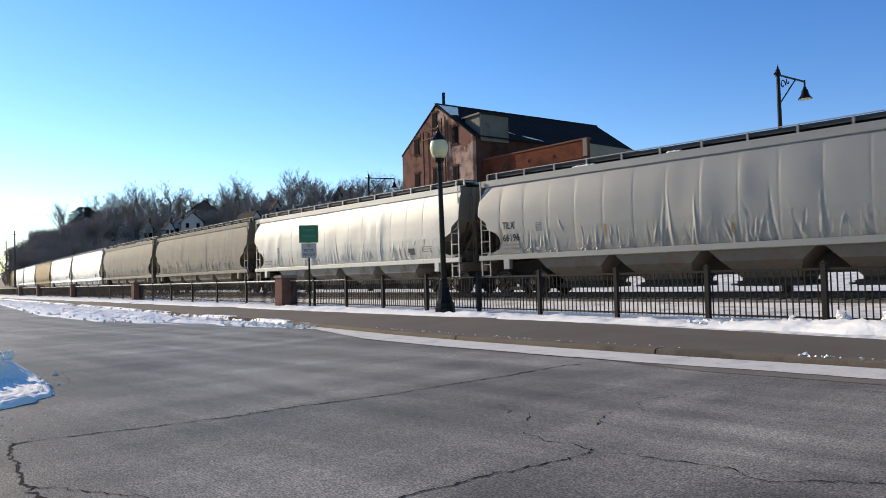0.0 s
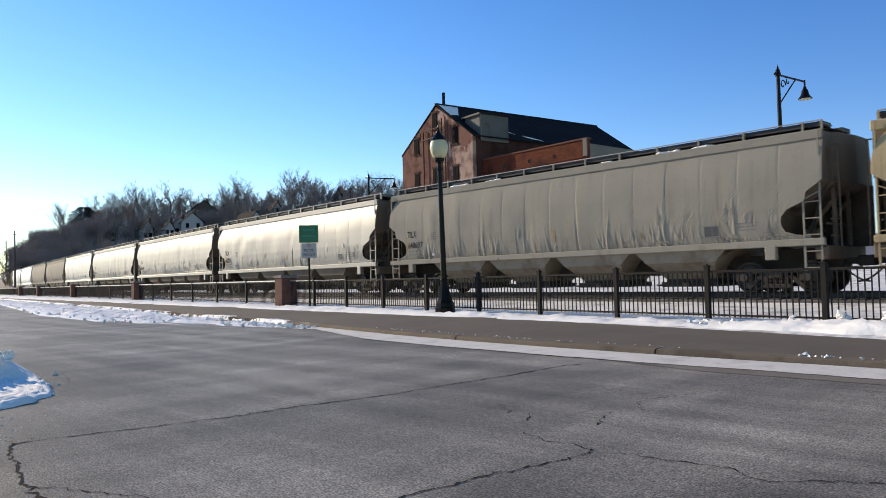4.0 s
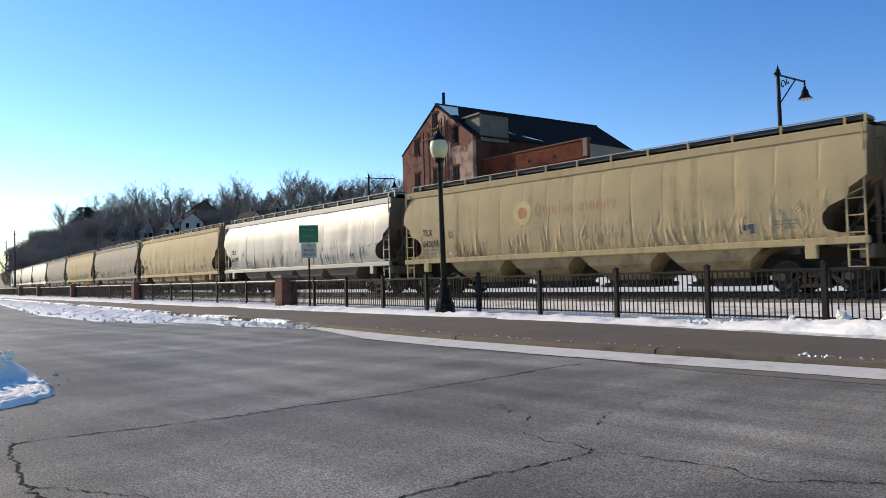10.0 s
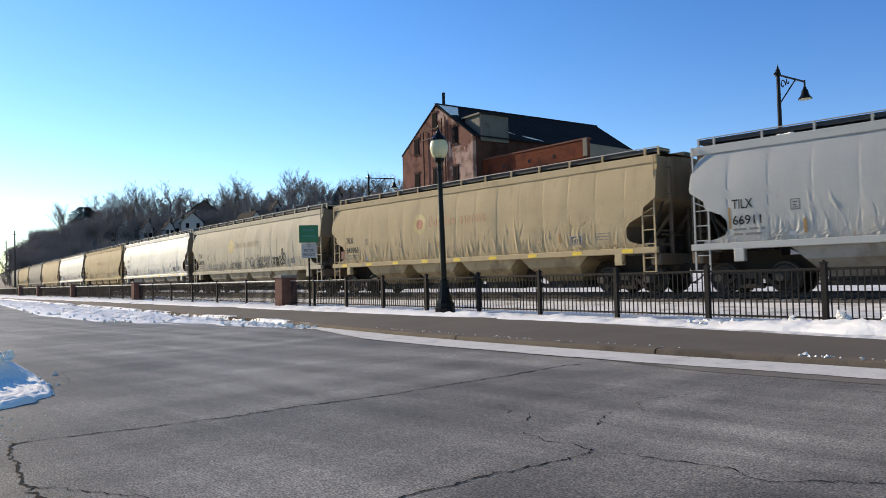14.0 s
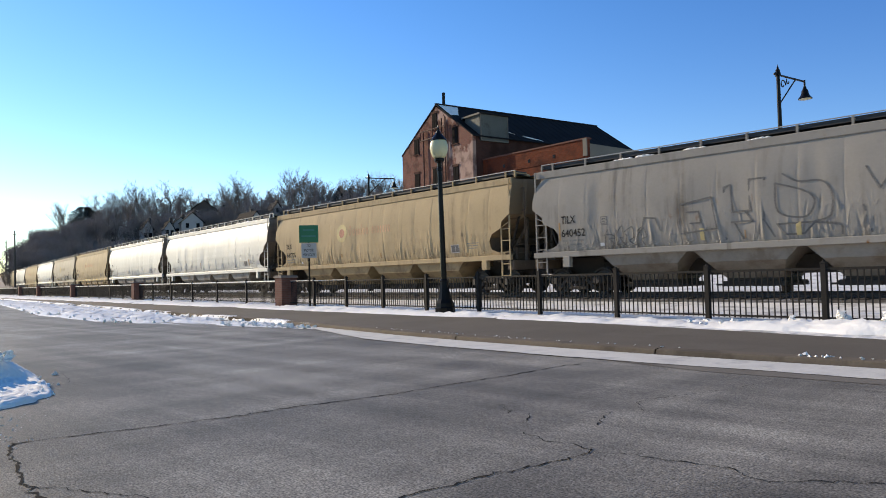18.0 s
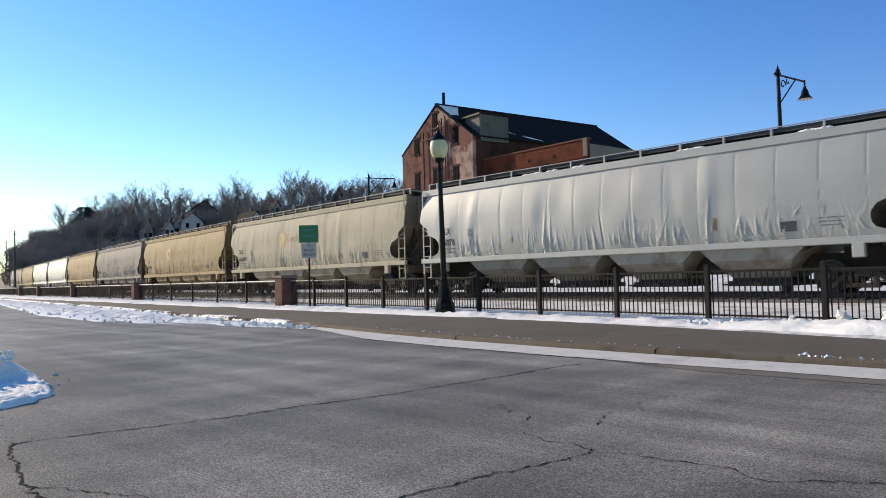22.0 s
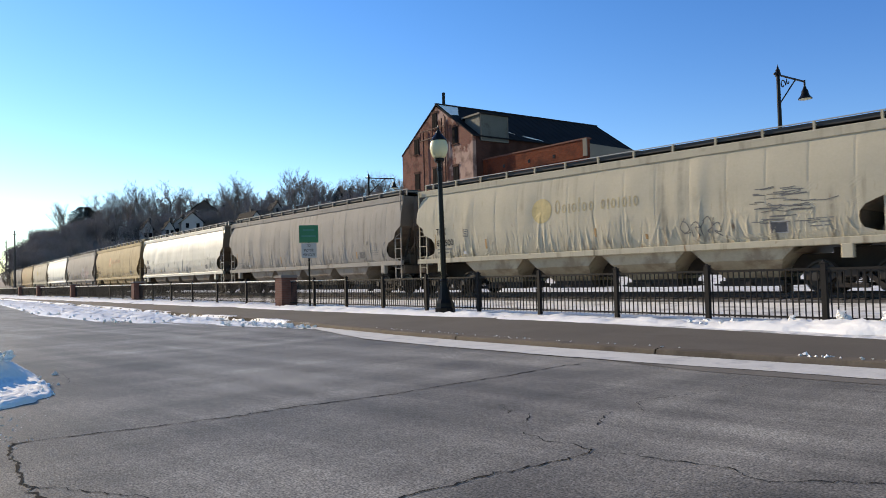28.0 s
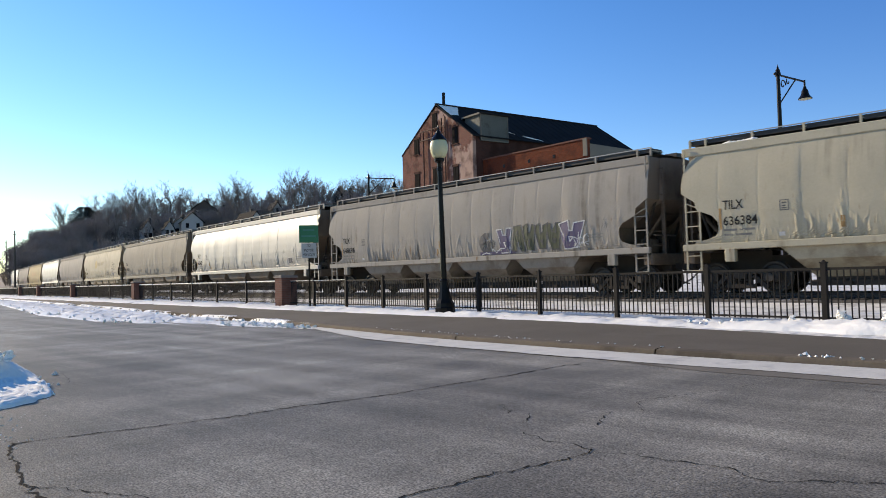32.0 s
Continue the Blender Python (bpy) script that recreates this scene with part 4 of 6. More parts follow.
    part("dormer_roof", boxes((W - 3.6, W + 0.35, 0.7, 4.55, EAVE + 2.1, EAVE + 2.22)), M_ROOF, d)
    part("fascia", boxes((W - 2.6, W + 0.33, 0.64, 0.695, EAVE + 2.02, EAVE + 2.2)), M_STUCCO, d, "pale dormer fascia")
    sl = (RIDGE - EAVE + 0.17) / (W - XR + 0.25)

    def roof_snow(corners, thick=0.05, n=7):
        """Snow left on the slope towards the railway, in the quad of (x, y) corners."""
        zz = lambda x: EAVE - 0.07 + (W + 0.25 - x) * sl
        cols = []
        for i in range(n):
            col = []
            for j in range(n):
                f, g = i / (n - 1), j / (n - 1)
                p = [corners[0][k] * (1 - f) * (1 - g) + corners[1][k] * f * (1 - g) + corners[2][k] * f * g + corners[3][k] * (1 - f) * g for k in (0, 1)]
                x, y = p[0] + 0.10 * noise.noise((p[0] * 2, p[1] * 2, 3)), p[1] + 0.10 * noise.noise((p[0] * 2, p[1] * 2, 8))
                col.append((x, y, zz(x) + 0.03 + thick * math.sin(math.pi * f) * math.sin(math.pi * g)))
            cols.append(col)
        part("snow_patch", sheet(cols), M_SNOW, b, "left-over snow patch")

    roof_snow(((XR + 0.15, 0.15), (XR + 0.25, 2.6), (XR + 2.2, 1.2), (XR + 2.4, 0.15)))
    roof_snow(((W - 1.75, 4.7), (W - 1.5, 5.0), (W - 0.75, 6.1), (W - 1.0, 5.9)))
    roof_snow(((W - 0.75, 6.9), (W - 0.4, 7.3), (W + 0.05, 9.2), (W - 0.25, 8.8)))
    # wing towards the railway side
    w = thing("mill_wing", "lower red brick wing of the mill with parapet", "building", pose(-45.45, 52.5, 0.3, 0, 0, -6.1))
    WL, WD, WH = 12.35, 14.0, 12.1
    part("wall", boxes((-0.62, WL, 0, 0.4, 0, WH), (0.02, 0.42, 0.4, WD, 0, WH), (0.42, WL, WD - 0.4, WD, 0, WH)), M_BRICK_WING, w)
    part("side_wall", boxes((WL - 0.4, WL, 0.4, WD - 0.4, 0, WH - 0.35)), M_STUCCO, w, "grey stuccoed wall")
    part("coping", boxes((-0.62, WL + 0.1, -0.09, 0.5, WH, WH + 0.12)), M_COPING, w)
    part("corner_pilaster", boxes((WL - 0.35, WL + 0.06, -0.10, 0, WH - 1.4, WH + 0.05)), M_STUCCO, w, "pale stuccoed corner")
    part("string_course", boxes((-0.6, WL - 0.35, -0.06, 0, WH - 1.5, WH - 1.35)), M_BRICK_WING, w)
    part("roof", boxes((0.42, WL - 0.4, 0.4, WD - 0.4, WH - 0.9, WH - 0.7)), M_ROOF, w)
    for x in (2.4, 5.6, 8.6):
        part("vent", boxes((x, x + 0.22, -0.04, 0.02, WH - 1.1, WH - 0.8)), M_BLACK, w)
    for i in range(4):
        mill_window(w, 2.2 + i * 3.2, 0, 6.6, 1.1, 2.0)


# ---- hill, trees, houses ----


def spot(u, d):
    """A place by its slope to the side of the view line and its distance along it."""
    return FWD * d + RIGHT * (u * d)


CREST = [(-0.95, 0.3), (-0.68, 1.0), (-0.60, 6.0), (-0.565, 12.5), (-0.50, 16.5), (-0.38, 17.5), (-0.26, 20), (-0.14, 22), (-0.05, 23), (0.1, 22), (0.3, 15), (0.6, 11), (0.95, 7)]


def hill_z(u, d):
    c = between(CREST, u)
    f = min(1.0, max(0.0, (d - 140.0) / 85.0))
    return 0.25 + c * f * f * (3 - 2 * f) + 1.2 * f * noise.noise((u * 40, d * 0.05, 1))


def hill():
    cols = []
    for i in range(70):
        u = -0.95 + 1.9 * i / 69
        cols.append([tuple(spot(u, d) + Vector((0, 0, hill_z(u, d)))) for d in (138, 150, 160, 170, 180, 190, 200, 212, 225, 250, 300, 380)])
    tagged(part("hillside", sheet(cols), M_HILL, smooth=True), "wooded winter hillside with leaf litter and thin snow", "hill", kind="structure")


def branches(seed, height, levels, spread, thick, dense, stems=1):
    """A bare tree as tapered three-sided limbs; returns trunk and twig meshes."""
    rnd = random.Random(seed)
    trunk_v, trunk_f, twig_v, twig_f = [], [], [], []

    def limb(a, d, L, r0, r1, to):
        vs, fs = to
        d = d.normalized()
        s = d.orthogonal().normalized()
        t = d.cross(s)
        k = len(vs)
        b = a + d * L
        for c, r in ((a, r0), (b, r1)):
            for i in range(3):
                an = 2.094 * i
                vs.append(tuple(c + (s * math.cos(an) + t * math.sin(an)) * r))
        for i in range(3):
            j = (i + 1) % 3
            fs.append((k + i, k + j, k + 3 + j, k + 3 + i))
        return b

    def grow(a, d, L, r, lev):
        to = (trunk_v, trunk_f) if lev <= 1 else (twig_v, twig_f)
        n = 3 if lev < 2 else 2
        for i in range(n):
            d = (d + Vector((rnd.gauss(0, 0.10), rnd.gauss(0, 0.10), 0.06))).normalized()
            e = limb(a, d, L / n, r * (1 - 0.5 * i / n), r * (1 - 0.5 * (i + 1) / n), to)
            if lev < levels:
                for _ in range(dense if lev else dense + 1):
                    if lev == 0 and i == 0 and stems == 1:
                        continue
                    side = Vector((rnd.gauss(0, 1), rnd.gauss(0, 1), rnd.uniform(0.1, 1.0)))
                    side.normalize()
                    nd = (d * (1 - spread) + side * spread).normalized()
                    f = rnd.uniform(0.2, 1)
                    grow(a.lerp(e, f), nd, L * rnd.uniform(0.34, 0.54), max(r * 0.40, 0.011), lev + 1)
            a = e

    for k in range(stems):
        lean = Vector((rnd.gauss(0, 0.06 if stems == 1 else 0.45), rnd.gauss(0, 0.06 if stems == 1 else 0.45), 1))
        grow(Vector((rnd.gauss(0, 0.6) if stems > 1 else 0, rnd.gauss(0, 0.6) if stems > 1 else 0, -0.5)), lean, height * 0.72, thick, 0)
    out = []
    for vs, fs, nm in ((trunk_v, trunk_f, "trunk"), (twig_v, twig_f, "crown")):
        me = bpy.data.meshes.new(nm)
        me.from_pydata(vs, [], fs)
        out.append(me)
    return out


def conifer(height, seed):
    rnd = random.Random(seed)
    vs, fs = [], []
    for i in range(2300):
        f = rnd.random() ** 0.8
        z = height * (0.10 + 0.9 * f)
        r = ((1 - f) ** 0.7 if seed < 3 else math.sqrt(max(0.0, 1 - (1.9 * f - 0.95) ** 2)) * 1.15) * height * 0.31 * rnd.uniform(0.15, 1.3) * (1 + 0.3 * noise.noise((6 * f, seed, 0))) + 0.1
        a = rnd.uniform(0, 6.283)
        c = Vector((r * math.cos(a), r * math.sin(a), z))
        out = Vector((math.cos(a), math.sin(a), -0.25))
        side = Vector((-math.sin(a), math.cos(a), 0))
        L, w = rnd.uniform(0.4, 1.0), rnd.uniform(0.08, 0.2)
        k = len(vs)
        vs += [tuple(c - out * L * 0.5), tuple(c + side * w + Vector((0, 0, -0.1))), tuple(c + out * L * 0.6), tuple(c - side * w + Vector((0, 0, 0.12)))]
        fs += [(k, k + 1, k + 2), (k, k + 2, k + 3)]
    me = bpy.data.meshes.new("crown")
    me.from_pydata(vs, [], fs)
    return me


def woods():
    kinds = [branches(11 + i, 14.2, 4, 0.56, 0.20, 3) for i in range(5)]
    brush = [branches(40 + i, 6.5, 2, 0.5, 0.07, 4, stems=9) for i in range(3)]
    rnd = random.Random(5)

    def tree(u, d, size, kind, lab="bare grey deciduous tree on the hillside", lean=0.0):
        p = spot(u, d)
        t = thing("tree", lab, "tree", pose(p.x, p.y, hill_z(u, d) - 0.3, 0, lean, rnd.uniform(0, 360)) @ Matrix.Diagonal((size, size, size, 1)), "hill trees")
        part("trunk", kind[0], M_BARK, t)
        part("crown", kind[1], M_TWIG, t)

    px = lambda x: (x - 784) / 1280.0
    # clearings in front of the houses
    clear = ((250, 266), (288, 303), (308, 388), (420, 496), (503, 538))
    in_clear = lambda x: any(a < x < c for a, c in clear)
    for x, d, s in ((103, 225, 1.0), (114, 228, 0.85), (124, 228, 0.7), (168, 232, 0.95), (180, 236, 0.9), (195, 228, 1.0), (205, 222, 0.95), (215, 232, 1.1), (225, 225, 1.0), (236, 230, 1.2), (246, 226, 1.25), (256, 232, 1.1), (268, 236, 0.9),
                    (278, 230, 0.95), (292, 234, 1.0), (303, 228, 1.2), (318, 236, 1.15), (326, 242, 1.1), (345, 262, 0.9), (362, 262, 0.85), (378, 262, 0.9), (397, 236, 1.05), (408, 232, 1.15), (418, 238, 1.15), (430, 232, 1.2), (441, 238, 1.1), (452, 244, 0.9),
                    (470, 240, 0.8), (484, 244, 0.85), (498, 240, 0.85), (515, 236, 1.15), (524, 240, 1.2), (536, 236, 1.2), (546, 240, 1.15), (556, 238, 1.05), (566, 240, 1.1), (578, 244, 0.9), (632, 240, 0.95), (640, 236, 0.9), (655, 240, 0.9), (668, 236, 0.95), (680, 240, 0.9),
                    (692, 236, 0.95), (704, 240, 0.9), (718, 244, 0.9), (735, 250, 0.9), (186, 205, 0.8), (208, 203, 0.8), (230, 206, 0.85), (252, 204, 0.7), (176, 200, 0.75), (272, 208, 0.7)):
        tree(px(x), d, s * rnd.uniform(0.84, 0.98), kinds[rnd.randrange(5)])
    for x, d, s in ((14, 230, 0.5), (20, 225, 0.55), (4, 235, 0.45)):
        tree(px(x), d, s, kinds[1], "slender bare tree near the utility poles")
    for i in range(64):
        x = 30 + 640 * (i / 64) ** 1.25
        d = rnd.uniform(176, 216)
        if not in_clear(x):
            tree(px(x) + rnd.gauss(0, 0.003), d, rnd.uniform(0.5, 0.75) * (0.6 if x < 150 else 1.0), kinds[rnd.randrange(5)], "small bare tree on the slope")
    for i in range(46):
        x = 165 + 6.0 * i
        tree(px(x) + rnd.gauss(0, 0.003), rnd.uniform(240, 262), rnd.uniform(0.7, 0.95), kinds[rnd.randrange(5)], "bare tree behind the crest of the hill")
    for i in range(64):
        x = 425 + 5.4 * i
        tree(px(x) + rnd.gauss(0, 0.003), rnd.uniform(218, 250), rnd.uniform(0.52, 0.8), kinds[rnd.randrange(5)], "bare tree in the woods along the ridge")
    for i in range(170):
        x = 28 + 125 * (i / 50) if i < 50 else 28 + 400 * 1.65 * ((i - 50) / 120) ** 1.25
        d = rnd.uniform(198, 222) if in_clear(x) else rnd.uniform(165, 222)
        u = px(x) + rnd.gauss(0, 0.004)
        p = spot(u, d)
        t = thing("shrub", "dense dark leafless brush on the slope", "shrub", pose(p.x, p.y, hill_z(u, d) - 0.3, 0, 0, rnd.uniform(0, 360)), "slope brush")
        k = brush[rnd.randrange(3)]
        part("trunk", k[0], M_BARK, t)
        part("crown", k[1], M_BRUSH, t)
    con = [conifer(10.0, 1), conifer(9.0, 2), conifer(9.5, 3)]
    for x, d, s in ((149, 226, 1.0), (140, 230, 0.75), (156, 222, 0.8), (594, 236, 0.85), (604, 232, 0.95), (614, 236, 0.95), (623, 232, 0.85), (276, 210, 0.5), (284, 214, 0.45)):
        u = px(x)
        p = spot(u, d)
        t = thing("evergreen", "dark evergreen tree among bare woods", "tree", pose(p.x, p.y, hill_z(u, d) - 0.2) @ Matrix.Diagonal((s, s, s, 1)), "evergreens")
        part("trunk", tubes(((0, 0, 0), (0, 0, 7), 0.25, 0.06), n=6), M_BARK, t)
        part("crown", con[2 if x < 200 else rnd.randrange(2)], M_NEEDLE, t)


def house(label, x, d, dz, w, dep, h, rise, wall, turn, wins=2, chimney=True):
    u = (x - 784) / 1280.0
    p = spot(u, d)
    t = thing("house", label, "house", pose(p.x, p.y, hill_z(u, d) + dz, 0, 0, turn), "hill houses")
    bm = bmesh.new()
    prof = [(-w / 2, -3), (w / 2, -3), (w / 2, h), (0, h + rise), (-w / 2, h)]
    f = [bm.verts.new((a, -dep / 2, z)) for a, z in prof]
    k = [bm.verts.new((a, dep / 2, z)) for a, z in prof]
    bm.faces.new(f)
    bm.faces.new(list(reversed(k)))
    for i in range(5):
        j = (i + 1) % 5
        bm.faces.new((f[i], k[i], k[j], f[j]))
    part("wall", bm, wall, t)
    for sgn in (-1, 1):
        bm = bmesh.new()
        sl = rise / (w / 2)
        q = [(sgn * (w / 2 + 0.4), -dep / 2 - 0.3, h - 0.4 * sl + 0.06), (sgn * (w / 2 + 0.4), dep / 2 + 0.3, h - 0.4 * sl + 0.06), (0, dep / 2 + 0.3, h + rise + 0.06), (0, -dep / 2 - 0.3, h + rise + 0.06)]
        a = [bm.verts.new(v) for v in q]
        c = [bm.verts.new((v[0], v[1], v[2] + 0.18)) for v in q]
        bm.faces.new(a)
        bm.faces.new(list(reversed(c)))
        for i in range(4):
            j = (i + 1) % 4
            bm.faces.new((a[i], c[i], c[j], a[j]))
        bmesh.ops.recalc_face_normals(bm, faces=bm.faces)
        part("roof_slope", bm, M_SHINGLE, t)
    if chimney:
        part("chimney", boxes((0.6, 1.3, -0.4, 0.4, h + rise - 1.2, h + rise + 1.1)), M_BROWN, t)
    for i in range(wins):
        for z in (0.7, 2.7):
            if z + 1.4 < h + 0.6:
                a = -w / 2 + w * (i + 0.5) / wins
                wn_ = part("window", boxes((a - 0.5, a + 0.5, -dep / 2 - 0.06, -dep / 2 - 0.004, z, z + 1.5)), M_SIDING, t)
                part("pane", boxes((a - 0.42, a + 0.42, -dep / 2 - 0.08, -dep / 2 - 0.062, z + 0.12, z + 1.38)), M_GLASS, wn_)
                wn_ = part("window", boxes((w / 2 + 0.004, w / 2 + 0.06, -dep / 4 + i * dep / 2 - 0.55, -dep / 4 + i * dep / 2 + 0.55, z, z + 1.5)), M_SIDING, t)
                part("pane", boxes((w / 2 + 0.062, w / 2 + 0.08, -dep / 4 + i * dep / 2 - 0.42, -dep / 4 + i * dep / 2 + 0.42, z + 0.12, z + 1.38)), M_GLASS, wn_)


def surroundings():
    hill()
    woods()
    house("white two-storey gabled house on the hillside", 338, 195, 0.1, 5.4, 6.4, 4.4, 2.4, M_SIDING, 72)
    house("white side wing of a hillside house", 318, 197, 0.2, 3.6, 5.0, 3.4, 1.6, M_SIDING, 72)
    house("pale small house among evergreens", 296, 193, -0.2, 2.6, 4.0, 4.4, 1.9, M_SIDING, 82)
    house("white narrow house half hidden by trees", 258, 196, 0.2, 2.4, 4.0, 3.4, 1.8, M_SIDING, 82)
    house("large brown house with broad dark roof", 362, 228, 0.8, 9.5, 9, 3.6, 3.6, M_BROWN, 62)
    house("white house with long dark roof", 440, 190, -0.6, 4.2, 10, 4.2, 2.8, M_SIDING, 84)
    house("small white house high on the slope", 486, 205, -0.6, 3.0, 5, 3.6, 2.0, M_SIDING, 80, 1)
    house("small brown gabled house", 520, 190, -0.9, 5.6, 8, 4.6, 2.6, M_BROWN, 60)
    house("white low house on the slope below the trees", 222, 203, -2.4, 8, 8, 4.0, 1.8, M_SIDING, 50)
    house("brown house with steep roof", 408, 222, -3.4, 8, 10, 4.6, 3.4, M_BROWN, 40)
    pole(-226, 58, 14.5)
    pole(-168.3, 44.8, 13.0)


# ---- hopper wagons ----
PROFILE = [(1.50, 1.48), (1.70, 1.53), (2.0, 1.575), (2.4, 1.60), (2.8, 1.60), (3.2, 1.585), (3.6, 1.54), (3.9, 1.48), (4.2, 1.40)]


def half_width(z):
    return between(PROFILE, z)


INSET = [(1.50, 0.35), (1.58, 0.40), (1.62, 0.74), (1.72, 1.03), (1.85, 1.12), (2.02, 1.14), (2.15, 1.11), (2.32, 0.97), (2.42, 0.74), (2.52, 0.50), (2.60, 0.46), (2.77, 0.43), (3.07, 0.0), (4.2, 0.0)]


def side_mesh(seed):
    """The near side sheet: bulged, panelled, crumpled low down; with the function that gives its relief."""
    rnd = random.Random(seed)
    nx = 860
    zs = np.array([1.50, 1.58, 1.62, 1.67, 1.72, 1.78, 1.85, 1.93, 2.02, 2.08, 2.15, 2.23, 2.32, 2.37, 2.42, 2.47, 2.52, 2.60, 2.68, 2.77, 2.87, 2.97, 3.07, 3.2, 3.35, 3.55, 3.75, 3.95, 4.1, 4.2])
    panel = BODY / 16
    leans = np.array([rnd.uniform(-0.009, 0.009) for _ in range(18)])
    bows = np.array([rnd.uniform(-0.004, 0.009) for _ in range(18)])
    # soft dents: place, half width, height, half height, depth, tilt
    dents = [(rnd.uniform(-8.4, 8.4), rnd.uniform(0.22, 0.7), rnd.uniform(2.0, 3.5), rnd.uniform(0.4, 1.2), rnd.choice((-1, 1)) * rnd.uniform(0.006, 0.020), rnd.gauss(0, 0.1)) for _ in range(30)]
    # sharp pleats of the lower sheet, in clusters: place, half width, foot, tip, depth, tilt, skew, wander
    pleats = []
    for _ in range(17):
        c0 = rnd.uniform(-8.2, 8.2)
        for _ in range(rnd.randrange(2, 7)):
            pleats.append((c0 + rnd.gauss(0, 0.40), rnd.uniform(0.03, 0.085), rnd.uniform(1.50, 1.8), rnd.uniform(1.85, 2.4), rnd.choice((1, 1, -1)) * rnd.uniform(0.010, 0.038), rnd.gauss(0, 0.20), rnd.uniform(-0.6, 0.6), rnd.uniform(0, 0.012)))
    # a few tall creases that run up past the middle of the sheet
    for _ in range(7):
        q = -BODY / 2 + panel * rnd.randrange(2, 15) + rnd.gauss(0, 0.12)
        pleats.append((q, rnd.uniform(0.04, 0.08), rnd.uniform(1.5, 1.8), rnd.uniform(2.6, 3.3), rnd.choice((1, 1, -1)) * rnd.uniform(0.020, 0.042), rnd.gauss(0, 0.07), rnd.uniform(-0.5, 0.5), rnd.uniform(0, 0.01)))
    # short slanting kinks
    for _ in range(34):
        z0 = rnd.uniform(1.6, 2.4)
        pleats.append((rnd.uniform(-8.3, 8.3), rnd.uniform(0.03, 0.06), z0, z0 + rnd.uniform(0.15, 0.45), rnd.choice((1, -1)) * rnd.uniform(0.012, 0.034), rnd.gauss(0, 0.30), rnd.uniform(-0.6, 0.6), 0.0))

    def relief(x, z):
        x, z = np.asarray(x, float), np.asarray(z, float)
        u = (x + BODY / 2) / panel
        k = np.clip(u.astype(int), 0, 17)
        f = u - np.floor(u)
        d = bows[k] * (1 - (2 * f - 1) ** 2) + leans[k] * (f - 0.5) - 0.005 * np.exp(-(np.minimum(f, 1 - f) * panel / 0.035) ** 2)
        for x0, w, zc, h, a, tilt in dents:
            d = d + a * np.exp(-np.minimum(((x - x0 - tilt * (z - zc)) / w) ** 2, 30)) * np.exp(-((z - zc) / h) ** 2)
        for x0, w, zf, zt, a, tilt, skew, wand in pleats:
            dx = (x - x0 - tilt * (z - zf) - wand * np.sin(7 * z + 9 * x0)) / w
            g = (z - zf) / (zt - zf)
            g = np.clip(np.where(g > 0, 1 - g, 1 + 3 * g), 0, 1)
            t = np.clip(np.where(dx < skew, (dx + 1) / (skew + 1), (1 - dx) / (1 - skew)), 0, 1)
            d = d + a * g ** 0.7 * np.clip(t - 0.55 * (1 - g), 0, 1) / (1 - 0.5 * (1 - g))
        return d

    e = np.array([between(INSET, z) for z in zs])
    g = np.maximum(e, 0.62 * (1 - np.sqrt(np.clip(1 - np.clip((zs - 3.25) / 0.98, 0, 1) ** 2, 0, 1))))
    i = np.arange(nx + 1)[:, None] / nx
    x = -BODY / 2 + g + (BODY - g - e) * i
    z = np.broadcast_to(zs, x.shape)
    y = -(np.array([half_width(q) for q in zs]) + relief(x, z))
    co = np.stack([x, y, z], 2).reshape(-1, 3)
    m = len(zs)
    q = (np.arange(nx)[:, None] * m + np.arange(m - 1)).ravel()
    me = bpy.data.meshes.new("side_sheet")
    me.from_pydata(co.tolist(), [], np.stack([q, q + m, q + m + 1, q + 1], 1).tolist())
    me.polygons.foreach_set("use_smooth", [True] * len(me.polygons))
    return me, relief


CACHE = {}


def shared(name, make, material, smooth=False):
    """One mesh a shape and material, shared by all the wagons."""
    key = (name, material.name)
    if key not in CACHE:
        me = make()
        if not isinstance(me, bpy.types.Mesh):
            me = mesh_of(me, name, smooth)
        else:
            me = me.copy()
            me.materials.clear()
        me.materials.append(material)
        CACHE[key] = me
    return CACHE[key]


SIDES = [side_mesh(100 + i) for i in range(7)]
HALF = BODY / 2


def far_side():
    return sheet([[(x, half_width(z), z) for z, _ in reversed(PROFILE)] for x in (-HALF, HALF)])


def end_sheet(sgn):
    bm = bmesh.new()
    rows = [(HALF - 0.03, 4.42, 1.40), (HALF - 0.03, 4.2, 1.40), (HALF - 0.03, 3.6, 1.52), (HALF - 0.03, 3.05, 1.57), (HALF - 1.0, 2.35, 1.57), (HALF - 2.2, 1.5, 1.45), (HALF - 2.9, 1.12, 1.38)]
    cols = []
    for f, out in ((-1, 0), (-0.55, 0.02), (-0.5, 0.16), (0.2, 0.30), (1, 0.30)):
        if sgn < 0 and f == -1:
            f = -0.72
        cols.append([bm.verts.new((sgn * (x + out * (z > 3)), f * w, z)) for x, z, w in rows])
    for a, c in zip(cols, cols[1:]):
        for i in range(len(rows) - 1):
            bm.faces.new((a[i], c[i], c[i + 1], a[i + 1]))
    if sgn < 0:
        q = [bm.verts.new((-x, -1.04, z)) for x, z in ((HALF - 0.03, 4.42), (HALF - 0.03, 3.05), (HALF - 1.2, 3.05), (HALF - 1.2, 4.42))]
        bm.faces.new(q)
    return bm


def roof_mesh():
    ys = [-1.39, -1.1, -0.7, 0, 0.7, 1.1, 1.39]
    zs = [4.44, 4.51, 4.55, 4.57, 4.55, 4.51, 4.44]
    return sheet([[(x, y, z) for y, z in zip(ys, zs)] for x in (HALF - 0.02, -HALF + 0.02)])


